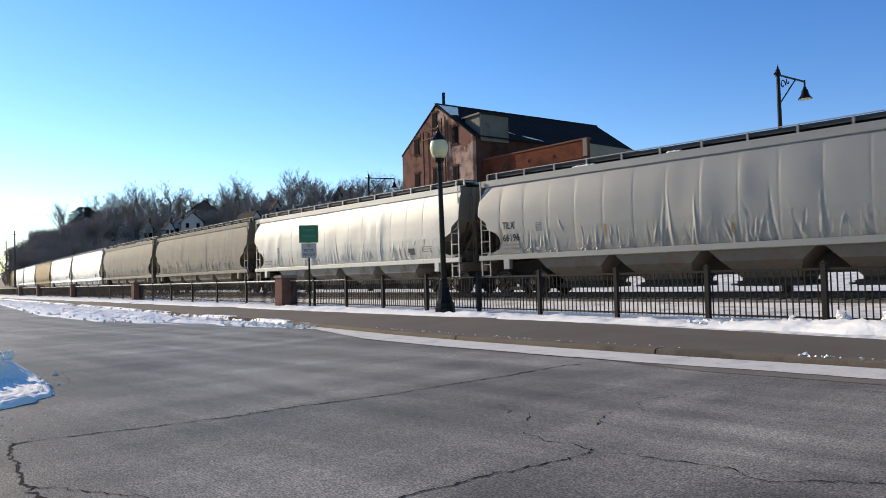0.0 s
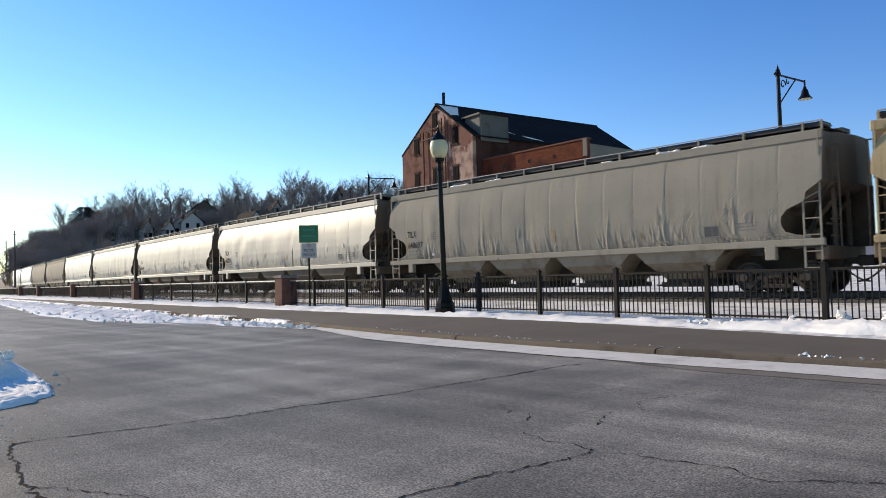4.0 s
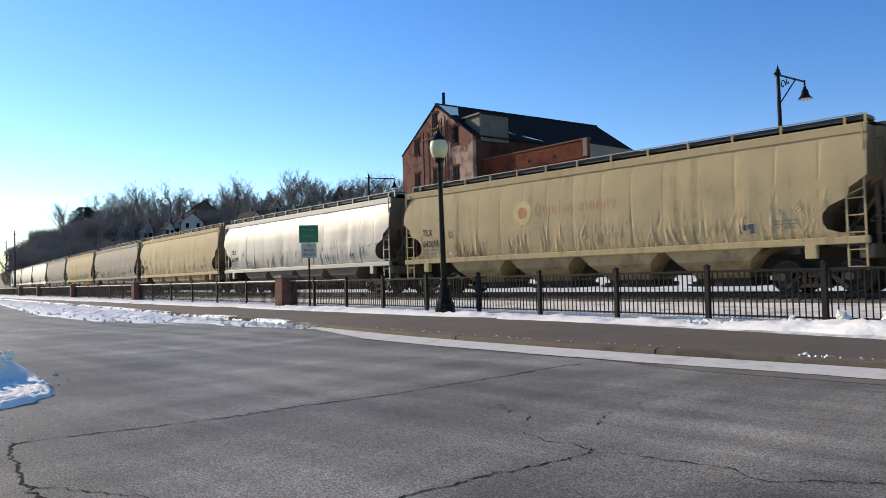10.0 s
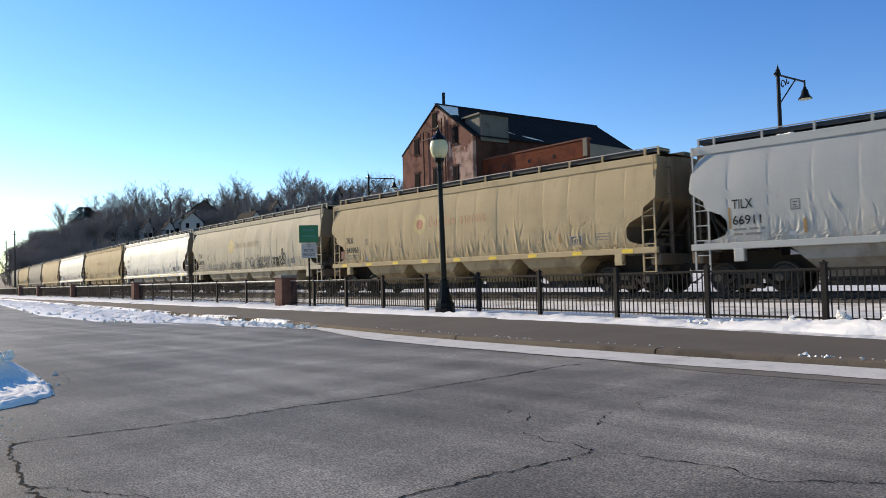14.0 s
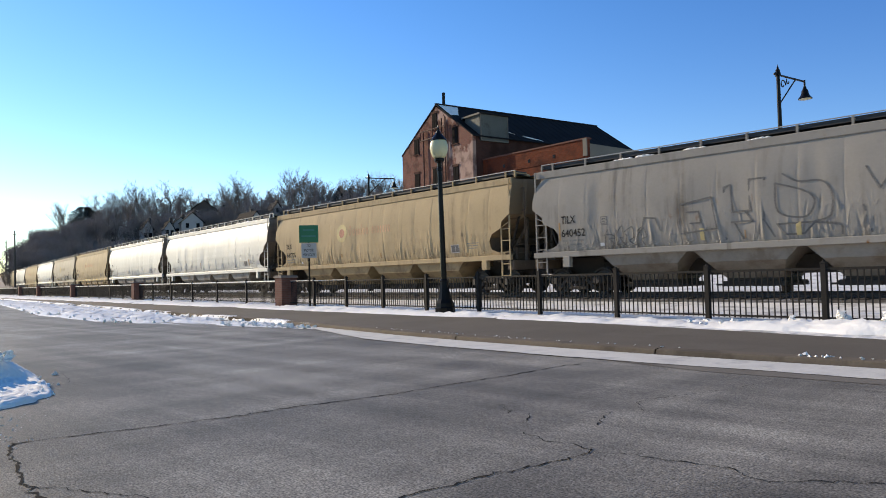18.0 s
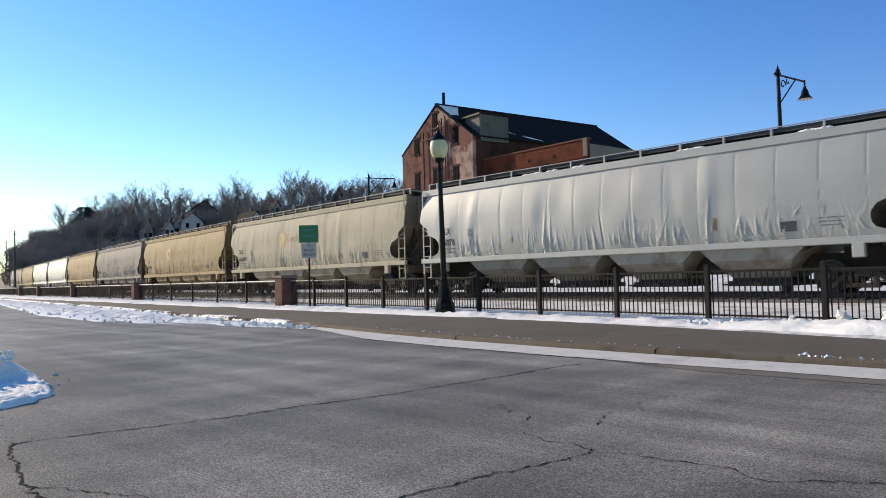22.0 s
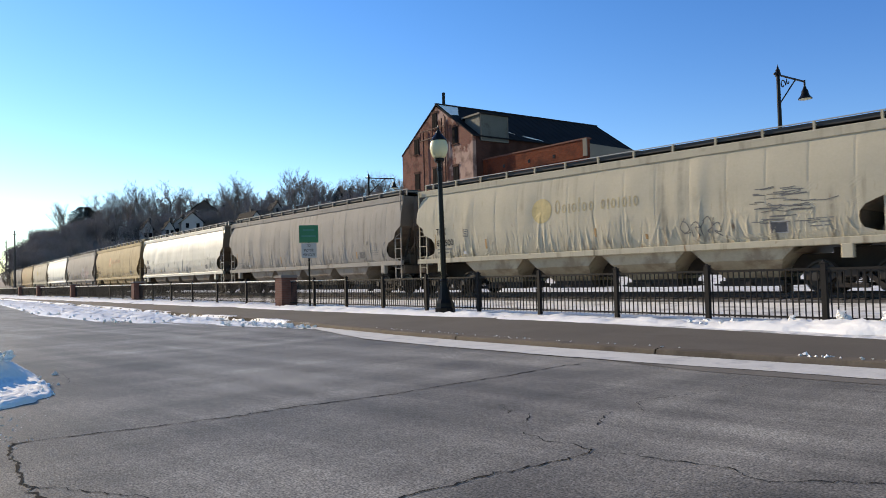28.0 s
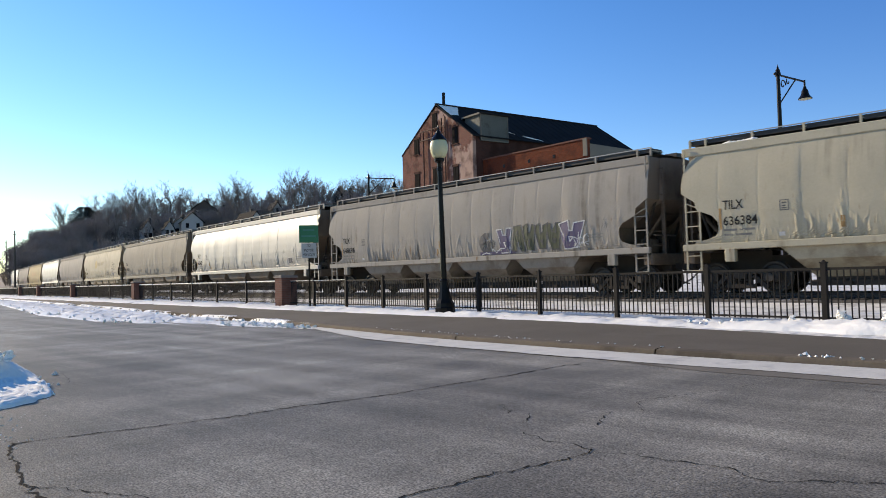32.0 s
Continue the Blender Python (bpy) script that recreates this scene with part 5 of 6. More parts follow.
def chord(y):
    y0, y1 = sorted((y * 1.36, y * 1.445))
    return box(bmesh.new(), -HALF, HALF, y0, y1, 4.2, 4.46, 0.02)


def hopper():
    """A hopper bay below the sill: tapered to its gate."""
    bm = bmesh.new()
    L = 1.55
    top, low = [(-L, -1.45), (L, -1.45), (L, 1.45), (-L, 1.45)], [(-0.80, -0.66), (0.80, -0.66), (0.80, 0.66), (-0.80, 0.66)]
    a = [bm.verts.new((x, y, 1.32)) for x, y in top]
    m = [bm.verts.new((x * 0.76, y * 0.95, 0.96)) for x, y in top]
    c = [bm.verts.new((x, y, 0.40)) for x, y in low]
    for p, q in ((a, m), (m, c)):
        for i in range(4):
            j = (i + 1) % 4
            bm.faces.new((p[i], q[i], q[j], p[j]))
    bm.faces.new(c)
    bmesh.ops.recalc_face_normals(bm, faces=bm.faces)
    return bm


def gate():
    bm = boxes((-0.96, 0.96, -0.84, 0.84, 0.20, 0.36, 0.015), (-0.84, 0.84, -0.72, 0.72, 0.36, 0.46, 0.01), (-0.10, 0.10, -1.05, -0.84, 0.21, 0.32), (-1.18, -0.96, -0.3, 0.3, 0.21, 0.33), (0.96, 1.18, -0.3, 0.3, 0.21, 0.33))
    return tube(bm, (-1.2, -0.7, 0.25), (1.2, -0.7, 0.25), 0.03)


def ladder():
    bm = bmesh.new()
    for x in (-0.22, 0.22):
        box(bm, x - 0.025, x + 0.025, -0.02, 0.02, 0.62, 4.44 if x > 0 else 2.58)
    for i in range(5):
        tube(bm, (-0.22, 0, 0.70 + i * 0.45), (0.22, 0, 0.70 + i * 0.45), 0.018, n=6)
    tube(bm, (-0.22, 0, 2.57), (0.22, 0, 2.77), 0.018, n=6)
    return bm


def end_rail():
    """The handrail that stands off the end sheet, with its feet."""
    bm = tubes(((0, -0.98, 1.25), (0, -0.98, 4.05), 0.022), ((-0.14, -0.98, 4.05), (0, -0.98, 4.05), 0.02), ((-0.14, -0.98, 3.2), (0, -0.98, 3.2), 0.02), n=6)
    for z in (1.55, 2.0):
        tube(bm, (-0.1, -1.45, z), (0, -0.98, z), 0.016, n=5)
    return bm


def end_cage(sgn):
    """Corner posts, slanted braces, the end sill and added plates that close the view between wagons."""
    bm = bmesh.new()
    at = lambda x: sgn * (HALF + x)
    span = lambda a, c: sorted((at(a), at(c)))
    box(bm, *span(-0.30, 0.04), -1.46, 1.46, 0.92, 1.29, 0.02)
    # added plate, closes the sight line past the far corner
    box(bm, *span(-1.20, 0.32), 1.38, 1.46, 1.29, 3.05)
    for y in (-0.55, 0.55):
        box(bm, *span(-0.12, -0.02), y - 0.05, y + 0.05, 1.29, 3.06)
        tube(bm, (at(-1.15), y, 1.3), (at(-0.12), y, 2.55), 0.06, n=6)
    # plate added over the -x end so no sky shows through
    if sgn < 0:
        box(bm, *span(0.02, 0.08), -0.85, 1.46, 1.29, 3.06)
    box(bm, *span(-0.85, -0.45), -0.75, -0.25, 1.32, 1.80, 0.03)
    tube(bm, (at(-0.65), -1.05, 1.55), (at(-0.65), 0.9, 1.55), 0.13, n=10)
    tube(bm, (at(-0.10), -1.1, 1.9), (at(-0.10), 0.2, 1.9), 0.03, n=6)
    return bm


def platform(sgn):
    bm = bmesh.new()
    x0, x1 = sorted((sgn * (HALF - 2.2), sgn * (HALF + 0.02)))
    box(bm, x0, x1, -0.35, 0.35, 0.70, 1.27)
    x0, x1 = sorted((sgn * (HALF - 0.9), sgn * (HALF - 0.02)))
    box(bm, x0, x1, -1.5, 1.5, 1.24, 1.30)
    x = sgn * (HALF - 0.75)
    for y in (-0.9, 0.9):
        tube(bm, (x, y, 1.3), (sgn * (HALF - 0.12), y, 3.05), 0.05, n=6)
        tube(bm, (sgn * (HALF - 1.6), y, 1.3), (sgn * (HALF - 1.3), y, 2.2), 0.06, n=6)
    x0, x1 = sorted((sgn * (HALF - 0.35), sgn * (HALF - 0.85)))
    box(bm, x0, x1, 0.2, 0.6, 1.3, 1.95)
    return bm


def coupler(sgn):
    bm = bmesh.new()
    x0, x1 = sorted((sgn * HALF, sgn * (HALF + 0.45)))
    box(bm, x0, x1, -0.09, 0.09, 0.78, 0.96, 0.02)
    x0, x1 = sorted((sgn * (HALF + 0.42), sgn * (HALF + 0.78)))
    box(bm, x0, x1, -0.20, 0.16, 0.72, 1.02, 0.05)
    return bm


def brake_hose(sgn):
    bm = bmesh.new()
    for i in range(6):
        a, c = i / 6, (i + 1) / 6
        drop = lambda f: 0.75 - 0.45 * math.sin(math.pi * f * 0.5)
        tube(bm, (sgn * (HALF + 0.7 * a), -0.42, drop(a)), (sgn * (HALF + 0.7 * c), -0.42, drop(c)), 0.025, n=6)
    return bm


def side_frame():
    """A cast bogie side frame with its window and pedestal jaws."""
    bm = bmesh.new()
    box(bm, -1.12, 1.12, -0.07, 0.07, 0.56, 0.68, 0.02)
    box(bm, -1.14, -0.66, -0.10, 0.10, 0.34, 0.60, 0.03)
    box(bm, 0.66, 1.14, -0.10, 0.10, 0.34, 0.60, 0.03)
    box(bm, -0.42, 0.42, -0.08, 0.08, 0.14, 0.26, 0.02)
    for sg in (-1, 1):
        q = bmesh.ops.create_cube(bm, size=1.0, matrix=Matrix.Translation((sg * 0.60, 0, 0.33)) @ Matrix.Rotation(sg * 0.75, 4, "Y") @ Matrix.Diagonal((0.55, 0.13, 0.12, 1)))
        box(bm, sg * 0.30 - 0.05, sg * 0.30 + 0.05, -0.07, 0.07, 0.24, 0.58)
    return bm


def springs():
    bm = bmesh.new()
    for x in (-0.16, 0, 0.16):
        for k in range(5):
            tube(bm, (x, 0, 0.27 + k * 0.045), (x, 0, 0.295 + k * 0.045), 0.065, n=8)
    return bm


def wheelset():
    bm = bmesh.new()
    prof = [(0.08, -0.09), (0.16, -0.09), (0.18, -0.04), (0.36, -0.03), (0.40, -0.07), (0.457, -0.07), (0.457, 0.045), (0.487, 0.055), (0.487, 0.08), (0.40, 0.08), (0.36, 0.03), (0.16, 0.06), (0.08, 0.09)]
    n = 20
    for sg in (-1, 1):
        rings = []
        for r, o in prof:
            y = sg * (0.72 - o)
            rings.append([bm.verts.new((r * math.cos(2 * math.pi * i / n), y, r * math.sin(2 * math.pi * i / n))) for i in range(n)])
        for a, c in zip(rings, rings[1:]):
            for i in range(n):
                bm.faces.new((a[i], a[(i + 1) % n], c[(i + 1) % n], c[i]))
    tube(bm, (0, -1.12, 0), (0, 1.12, 0), 0.085, n=10)
    for y in (-1.17, 1.17):
        tube(bm, (0, y - 0.06, 0), (0, y + 0.06, 0), 0.12, n=10)
    bmesh.ops.recalc_face_normals(bm, faces=bm.faces)
    return bm


WHEELS = []
WAGONS = []


def bogie(parent, x):
    b = part("bogie", shared("bolster", lambda: boxes((-0.2, 0.2, -1.15, 1.15, 0.42, 0.66, 0.03), (-0.25, 0.25, -0.3, 0.3, 0.66, 0.86)), M_UNDER), M_UNDER, parent, m=Matrix.Translation((x, 0, 0)))
    for y in (-1.06, 1.06):
        part("side_frame", shared("side_frame", side_frame, M_UNDER), M_UNDER, b, m=Matrix.Translation((0, y, 0)))
        part("spring_nest", shared("springs", springs, M_UNDER), M_UNDER, b, m=Matrix.Translation((0, y, 0)))["kind"] = "stuff"
    for dx in (-0.89, 0.89):
        w = part("wheelset", shared("wheelset", wheelset, M_WHEEL), M_WHEEL, b)
        w.matrix_parent_inverse = Matrix.Translation((dx, 0, 0.457))
        WHEELS.append(w)


RELIEF = [None]    # relief of the side sheet that is being lettered


def on_side(me, x, z, lift=0.004):
    """Lay a flat mesh on the bulged side, its origin at x, z."""
    n = len(me.vertices)
    co = np.empty(n * 3)
    me.vertices.foreach_get("co", co)
    co = co.reshape(-1, 3)
    co[:, 0] += x
    co[:, 2] += z
    a, c, near = co[:, 0], co[:, 2], RELIEF[0]
    wide = np.interp(c, [p[0] for p in PROFILE], [p[1] for p in PROFILE])
    co[:, 1] = -(wide + np.maximum(near(a, c), np.maximum(near(a - 0.04, c), near(a + 0.04, c))) + lift)
    me.vertices.foreach_set("co", co.ravel())
    return me


def flat(rects, cuts=1):
    """Upright flat rectangles (x0, x1, z0, z1), split so that they follow the bulge."""
    bm = bmesh.new()
    for x0, x1, z0, z1 in rects:
        n = max(1, int((z1 - z0) / 0.12))
        for i in range(n):
            a, c = z0 + (z1 - z0) * i / n, z0 + (z1 - z0) * (i + 1) / n
            bm.faces.new([bm.verts.new((x, 0, z)) for x, z in ((x0, a), (x1, a), (x1, c), (x0, c))])
    return mesh_of(bm, "flat")


def disc(r0, r1, n=20, a0=0.0, a1=6.2832):
    bm = bmesh.new()
    for i in range(n):
        a, c = a0 + (a1 - a0) * i / n, a0 + (a1 - a0) * (i + 1) / n
        bm.faces.new([bm.verts.new((r * math.cos(t), 0, r * math.sin(t))) for r, t in ((r0, a), (r1, a), (r1, c), (r0, c))])
    return mesh_of(bm, "disc")


def ring(wd, ht, w, n=16):
    """An upright oval band, its lower left corner at the origin."""
    bm = bmesh.new()
    for i in range(n):
        a, c = math.tau * i / n, math.tau * (i + 1) / n
        bm.faces.new([bm.verts.new((wd / 2 + (wd / 2 - q) * math.cos(t), 0, ht / 2 + (ht / 2 - q) * math.sin(t))) for q, t in ((w, a), (0, a), (0, c), (w, c))])
    return mesh_of(bm, "ring")


def strokes(pts_list, w):
    bm = bmesh.new()
    for pts in pts_list:
        for (ax, az), (cx, cz) in zip(pts, pts[1:]):
            d = Vector((cx - ax, cz - az))
            if d.length < 1e-5:
                continue
            d.normalize()
            nx, nz = -d.y * w / 2, d.x * w / 2
            ax_, az_ = ax - d.x * w * 0.3, az - d.y * w * 0.3
            cx_, cz_ = cx + d.x * w * 0.3, cz + d.y * w * 0.3
            bm.faces.new([bm.verts.new((x, 0, z)) for x, z in ((ax_ - nx, az_ - nz), (cx_ - nx, cz_ - nz), (cx_ + nx, cz_ + nz), (ax_ + nx, az_ + nz))])
    return mesh_of(bm, "strokes")


def scrawl(parent, x, z, w, h, fill, line, seed, letters=5):
    """Spray-painted shapes: jagged filled forms with a rough outline."""
    rnd = random.Random(seed)
    bm = bmesh.new()
    outs = []
    step = w / letters
    for i in range(letters):
        cx, cz = x + (i + 0.5) * step, z + h / 2
        n = 9
        pts = []
        for k in range(n):
            a = 6.2832 * k / n
            r = rnd.uniform(0.6, 1.12)
            pts.append((cx + step * 0.58 * r * math.cos(a) + rnd.gauss(0, 0.04), cz + h * 0.5 * r * math.sin(a)))
        c = bm.verts.new((cx, 0, cz))
        vs = [bm.verts.new((p[0], 0, p[1])) for p in pts]
        for k in range(n):
            bm.faces.new((c, vs[k], vs[(k + 1) % n]))
        outs.append(pts + [pts[0]])
        outs.append([(cx + rnd.uniform(-.3, .3) * step, cz + rnd.uniform(-.35, .35) * h) for _ in range(4)])
    if fill:
        part("spray_fill", on_side(mesh_of(bm, "spray_fill"), 0, 0, 0.003), fill, parent, "sprayed paint forms")
    else:
        bm.free()
    part("spray_outline", on_side(strokes(outs, 0.034), 0, 0, 0.006), line, parent, "rough sprayed outline")["kind"] = "stuff"


def smooth_line(pts, n=5):
    """A rounded line through points in the plane of the side."""
    out = []
    p = [pts[0]] + list(pts) + [pts[-1]]
    for i in range(len(pts) - 1):
        a, b, c, d = p[i:i + 4]
        for k in range(n):
            t = k / n
            out.append(tuple(0.5 * (2 * b[j] + (c[j] - a[j]) * t + (2 * a[j] - 5 * b[j] + 4 * c[j] - d[j]) * t * t + (3 * b[j] - a[j] - 3 * c[j] + d[j]) * t ** 3) for j in (0, 1)))
    return out + [pts[-1]]


def tag(parent, x, z, w, h, line, seed, letters, width=0.035):
    """Quick sprayed handwriting: crowded stems, hooks and loops."""
    rnd = random.Random(seed)
    step = w / letters
    outs = []
    for i in range(letters):
        at = lambda u, v: (x + (i + u) * step + rnd.gauss(0, 0.03), z + v * h + rnd.gauss(0, 0.04))
        outs.append(smooth_line([at(rnd.uniform(0, 0.2), 0), at(rnd.uniform(0.0, 0.3), 0.55), at(rnd.uniform(0.1, 0.5), rnd.uniform(0.8, 1.1))]))
        outs.append(smooth_line([at(0.1, rnd.uniform(0.6, 0.95)), at(0.7, rnd.uniform(0.7, 1.0)), at(0.85, rnd.uniform(0.35, 0.6)), at(rnd.uniform(0.3, 0.6), rnd.uniform(0.2, 0.5)), at(rnd.uniform(0.7, 1.1), rnd.uniform(-0.1, 0.2))]))
    part("spray_line", on_side(strokes(outs, width), 0, 0, 0.010), line, parent, "sprayed handwriting")["kind"] = "stuff"


def sketch(parent, lines, line, width=0.05, rounded=False):
    """Sprayed outlines along given lines."""
    part("spray_outline", on_side(strokes([smooth_line(p) if rounded else p for p in lines], width), 0, 0, 0.012), line, parent, "worn sprayed outlines")["kind"] = "stuff"


def block_letters(parent, x, z, w, h, fill, line, seed, letters):
    """Filled two-legged sprayed letters with an outline."""
    rnd = random.Random(seed)
    bm = bmesh.new()
    step = w / letters
    outs = []
    for i in range(letters):
        j = lambda u, v: (x + (i + u) * step + rnd.gauss(0, 0.03), z + v * h + rnd.gauss(0, 0.03))
        top = rnd.uniform(0.9, 1.1)
        flip = rnd.random() < 0.45
        if flip:
            up = j
            j = lambda u, v: up(u, top - v)
        pts = [j(0.0, 0), j(0.14, 0.5), j(0.2, top), j(0.78, top), j(0.9, 0.5), j(1.05, 0), j(0.70, 0), j(0.62, 0.32), j(0.42, 0.32), j(0.34, 0)]
        bm.faces.new([bm.verts.new((a, 0, c)) for a, c in pts])
        outs += [pts + [pts[0]], [j(0.42, 0.6), j(0.5, 0.8), j(0.6, 0.6), j(0.42, 0.6)]]
    bmesh.ops.triangulate(bm, faces=bm.faces)
    bmesh.ops.subdivide_edges(bm, edges=bm.edges, cuts=2, use_grid_fill=True)
    part("spray_fill", on_side(mesh_of(bm, "spray_fill"), 0, 0, 0.008), fill, parent, "sprayed letter forms")
    part("spray_outline", on_side(strokes(outs, 0.04), 0, 0, 0.013), line, parent, "sprayed letter outline")["kind"] = "stuff"




def wagon(k, paint, kind, mark="", number="", logo="", reflectors=False, rust=3, extra=None):
    names = {"tan": "tan", "ochre": "ochre yellow", "butter": "pale butter yellow", "cream": "dirty cream", "grey": "weathered grey", "dust": "dusty dark grey", "gloss": "glossy light grey", "slate": "glossy slate grey", "white": "off-white", "silver": "silver grey"}
    sheet_paint, P = SHEET_PAINT[paint], FRAME_PAINT[paint]
    lab = names[paint] + " covered hopper wagon, dented"
    if logo:
        lab += ", sun emblem"
    if extra:
        lab += ", graffiti"
    w = thing("hopper_wagon", lab + ", on rails", "rail wagon", group="freight train")
    rnd = random.Random(900 + k)
    sid = rnd.randrange(len(SIDES))
    RELIEF[0] = SIDES[sid][1]
    part("side_sheet", shared("side_%d" % sid, lambda: SIDES[sid][0], sheet_paint, True), sheet_paint, w)
    part("side_sheet", shared("far_side", far_side, P, True), P, w)
    part("roof", shared("roof", roof_mesh, P), P, w)
    for y in (-1, 1):
        part("top_chord", shared("chord%d" % y, lambda: chord(y), P), P, w)
        part("side_sill", shared("sill%d" % y, lambda: box(bmesh.new(), -HALF, HALF, *sorted((y * 1.44, y * 1.585)), 1.30, 1.50, 0.02), P), P, w)
        part("running_board", shared("board%d" % y, lambda: box(bmesh.new(), -HALF + 0.1, HALF - 0.1, *sorted((y * 0.45, y * 1.05)), 4.60, 4.73), M_GRATE), M_GRATE, w, "dark steel grating walkway")
    part("hatch_trough", shared("hatch", lambda: boxes((-HALF + 0.6, HALF - 0.6, -0.33, 0.33, 4.56, 4.74, 0.03), *[(-HALF + 0.6 + i * 2.15, -HALF + 0.72 + i * 2.15, -0.42, 0.42, 4.56, 4.79) for i in range(9)]), P), P, w)
    if kind == 0:
        xs = [-HALF + 0.12, -HALF + 0.62] + [-HALF + 0.62 + 1.43 * i for i in range(1, 12)] + [HALF - 0.62, HALF - 0.12]
    else:
        xs = [-HALF + 0.12, -HALF + 0.62] + [-HALF + 0.62 + 1.15 * i for i in range(1, 15)] + [HALF - 0.62, HALF - 0.12]
    part("board_edge", shared("edge", lambda: box(bmesh.new(), -HALF + 0.1, HALF - 0.1, -1.105, -1.062, 4.745, 4.772), M_GALV), M_GALV, w, "galvanised walkway edge")
    br = shared("bracket", lambda: boxes((-0.03, 0.03, -1.12, -1.06, 4.46, 4.745), (-0.05, 0.05, -1.06, -0.45, 4.64, 4.675)), P)
    for x in xs:
        part("bracket", br, P, w, m=Matrix.Translation((x, 0, 0)))
    br = shared("far_bracket", lambda: boxes((-0.04, 0.04, 1.02, 1.10, 4.46, 4.735)), P)
    for x in xs[1:-1:2]:
        part("bracket", br, P, w, m=Matrix.Translation((x, 0, 0)))
    for s in (-1, 1):
        part("end_sheet", shared("end%d" % s, lambda: end_sheet(s), END_PAINT[paint]), END_PAINT[paint], w, "sloped end sheet, sooty and darkened for its shade")
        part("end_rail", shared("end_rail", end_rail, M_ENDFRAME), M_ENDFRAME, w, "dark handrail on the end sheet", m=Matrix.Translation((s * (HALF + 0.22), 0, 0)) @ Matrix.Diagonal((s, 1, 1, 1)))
        # upright plate added inside the end to stop see-through
        part("shear_plate", shared("blind", lambda: boxes((-0.02, 0.02, -1.42, 1.5, 1.30, 3.2)), M_ENDFRAME), M_ENDFRAME, w, "dark brown plate added to block the view through the end", m=Matrix.Translation((s * (HALF - 1.22), 0, 0)))
        part("end_cage", shared("cage%d" % s, lambda: end_cage(s), M_ENDFRAME), M_ENDFRAME, w, "dark end frame with braces, brake gear and added closing plates")
        part("end_platform", shared("platform%d" % s, lambda: platform(s), M_UNDER), M_UNDER, w)
        part("coupler", shared("coupler%d" % s, lambda: coupler(s), M_UNDER), M_UNDER, w)
        part("brake_hose", shared("hose%d" % s, lambda: brake_hose(s), M_UNDER), M_UNDER, w, "black rubber air hose")
        for y in (-1.5, 1.5):
            part("ladder", shared("ladder", ladder, P), P, w, m=Matrix.Translation((s * (HALF - 0.32), y, 0)) @ (Matrix.Rotation(math.pi, 4, "Z") if s < 0 else Matrix.Identity(4)))
        part("jacking_pad", shared("pad", lambda: tube(boxes((-0.15, 0.15, -1.60, -1.40, 0.94, 1.33, 0.02)), (0, -1.595, 1.03), (0, -1.603, 1.03), 0.05), P), P, w, m=Matrix.Translation((s * (HALF - 1.45), 0, 0)))
        bogie(w, s * 7.80)
    for i in range(4):
        x = -4.95 + 3.3 * i
        h = part("hopper", shared("hopper", hopper, HOPPER_PAINT[paint]), HOPPER_PAINT[paint], w, m=Matrix.Translation((x, 0, 0)))
        part("gate", shared("gate", gate, M_UNDER), M_UNDER, h)
    part("centre_sill", shared("centre", lambda: boxes((-HALF + 0.2, HALF - 0.2, -0.34, 0.34, 0.56, 1.10)), M_UNDER), M_UNDER, w)
    # wind-packed snow left beside the walkway
    if k % 3 == 0 or kind == 1:
        bm = bmesh.new()
        for _ in range(5 if kind == 0 else 9):
            x, n = rnd.uniform(-8.2, 7.2), rnd.randrange(3, 8)
            for i in range(n):
                r = rnd.uniform(0.05, 0.09)
                bmesh.ops.create_icosphere(bm, subdivisions=1, radius=r, matrix=Matrix.Translation((x + 0.14 * i, -1.24 + rnd.gauss(0, 0.03), 4.49)) @ Matrix.Diagonal((1.7, 0.9, 0.7, 1)))
        part("roof_snow", bm, M_SNOW, w, "thin remains of snow")["kind"] = "stuff"
    # marks
    x0 = -HALF + 1.30
    if mark:
        tx, tz, wide, step = (x0, 2.0, 0.60, 0.165) if kind == 0 else (x0 + 0.28, 2.24, 0.72, 0.148)
        part("lettering", on_side(text_mesh(mark, wide, 0.27, bold=0.012), tx, tz + 0.47, 0.009), M_LETTER, w)
        part("lettering", on_side(text_mesh(number, step * len(number), 0.27, bold=0.012), tx, tz, 0.009), M_LETTER, w)
    for a, c, z in ((0, 0.38, 1.84), (0.46, 0.9, 1.84), (0, 0.26, 1.70), (0.34, 0.8, 1.70)):
        part("stencil_bar", on_side(flat([(a, c, 0, 0.06)]), x0, z), M_FAINT, w)
    for a, c, z in ((0, 0.16, 2.02), (0.2, 0.5, 2.02), (0.54, 0.66, 2.02), (0, 0.24, 1.92), (0.29, 0.6, 1.92), (0.05, 0.36, 1.82), (0.41, 0.56, 1.82)):
        part("stencil_bar", on_side(flat([(a, c, 0, 0.032)]), HALF - 2.4, z), M_FAINT, w)
    part("consolidated_stencil", on_side(flat([(0, 0.25, 0, 0.025), (0, 0.25, 0.275, 0.30), (0, 0.025, 0.025, 0.275), (0.225, 0.25, 0.025, 0.275), (0.06, 0.19, 0.19, 0.235), (0.06, 0.16, 0.11, 0.15), (0.06, 0.19, 0.05, 0.08)]), x0 + 1.62, 2.32), M_SCRAWL, w)
    part("tag_plate", on_side(flat([(0, 0.16, 0, 0.11)]), x0 + 1.55, 1.62), M_PALE, w)
    panel = part("stencil_panel", on_side(flat([(0, 0.44, 0, 0.28)]), HALF - 3.4, 1.72), M_DARKPAINT, w)
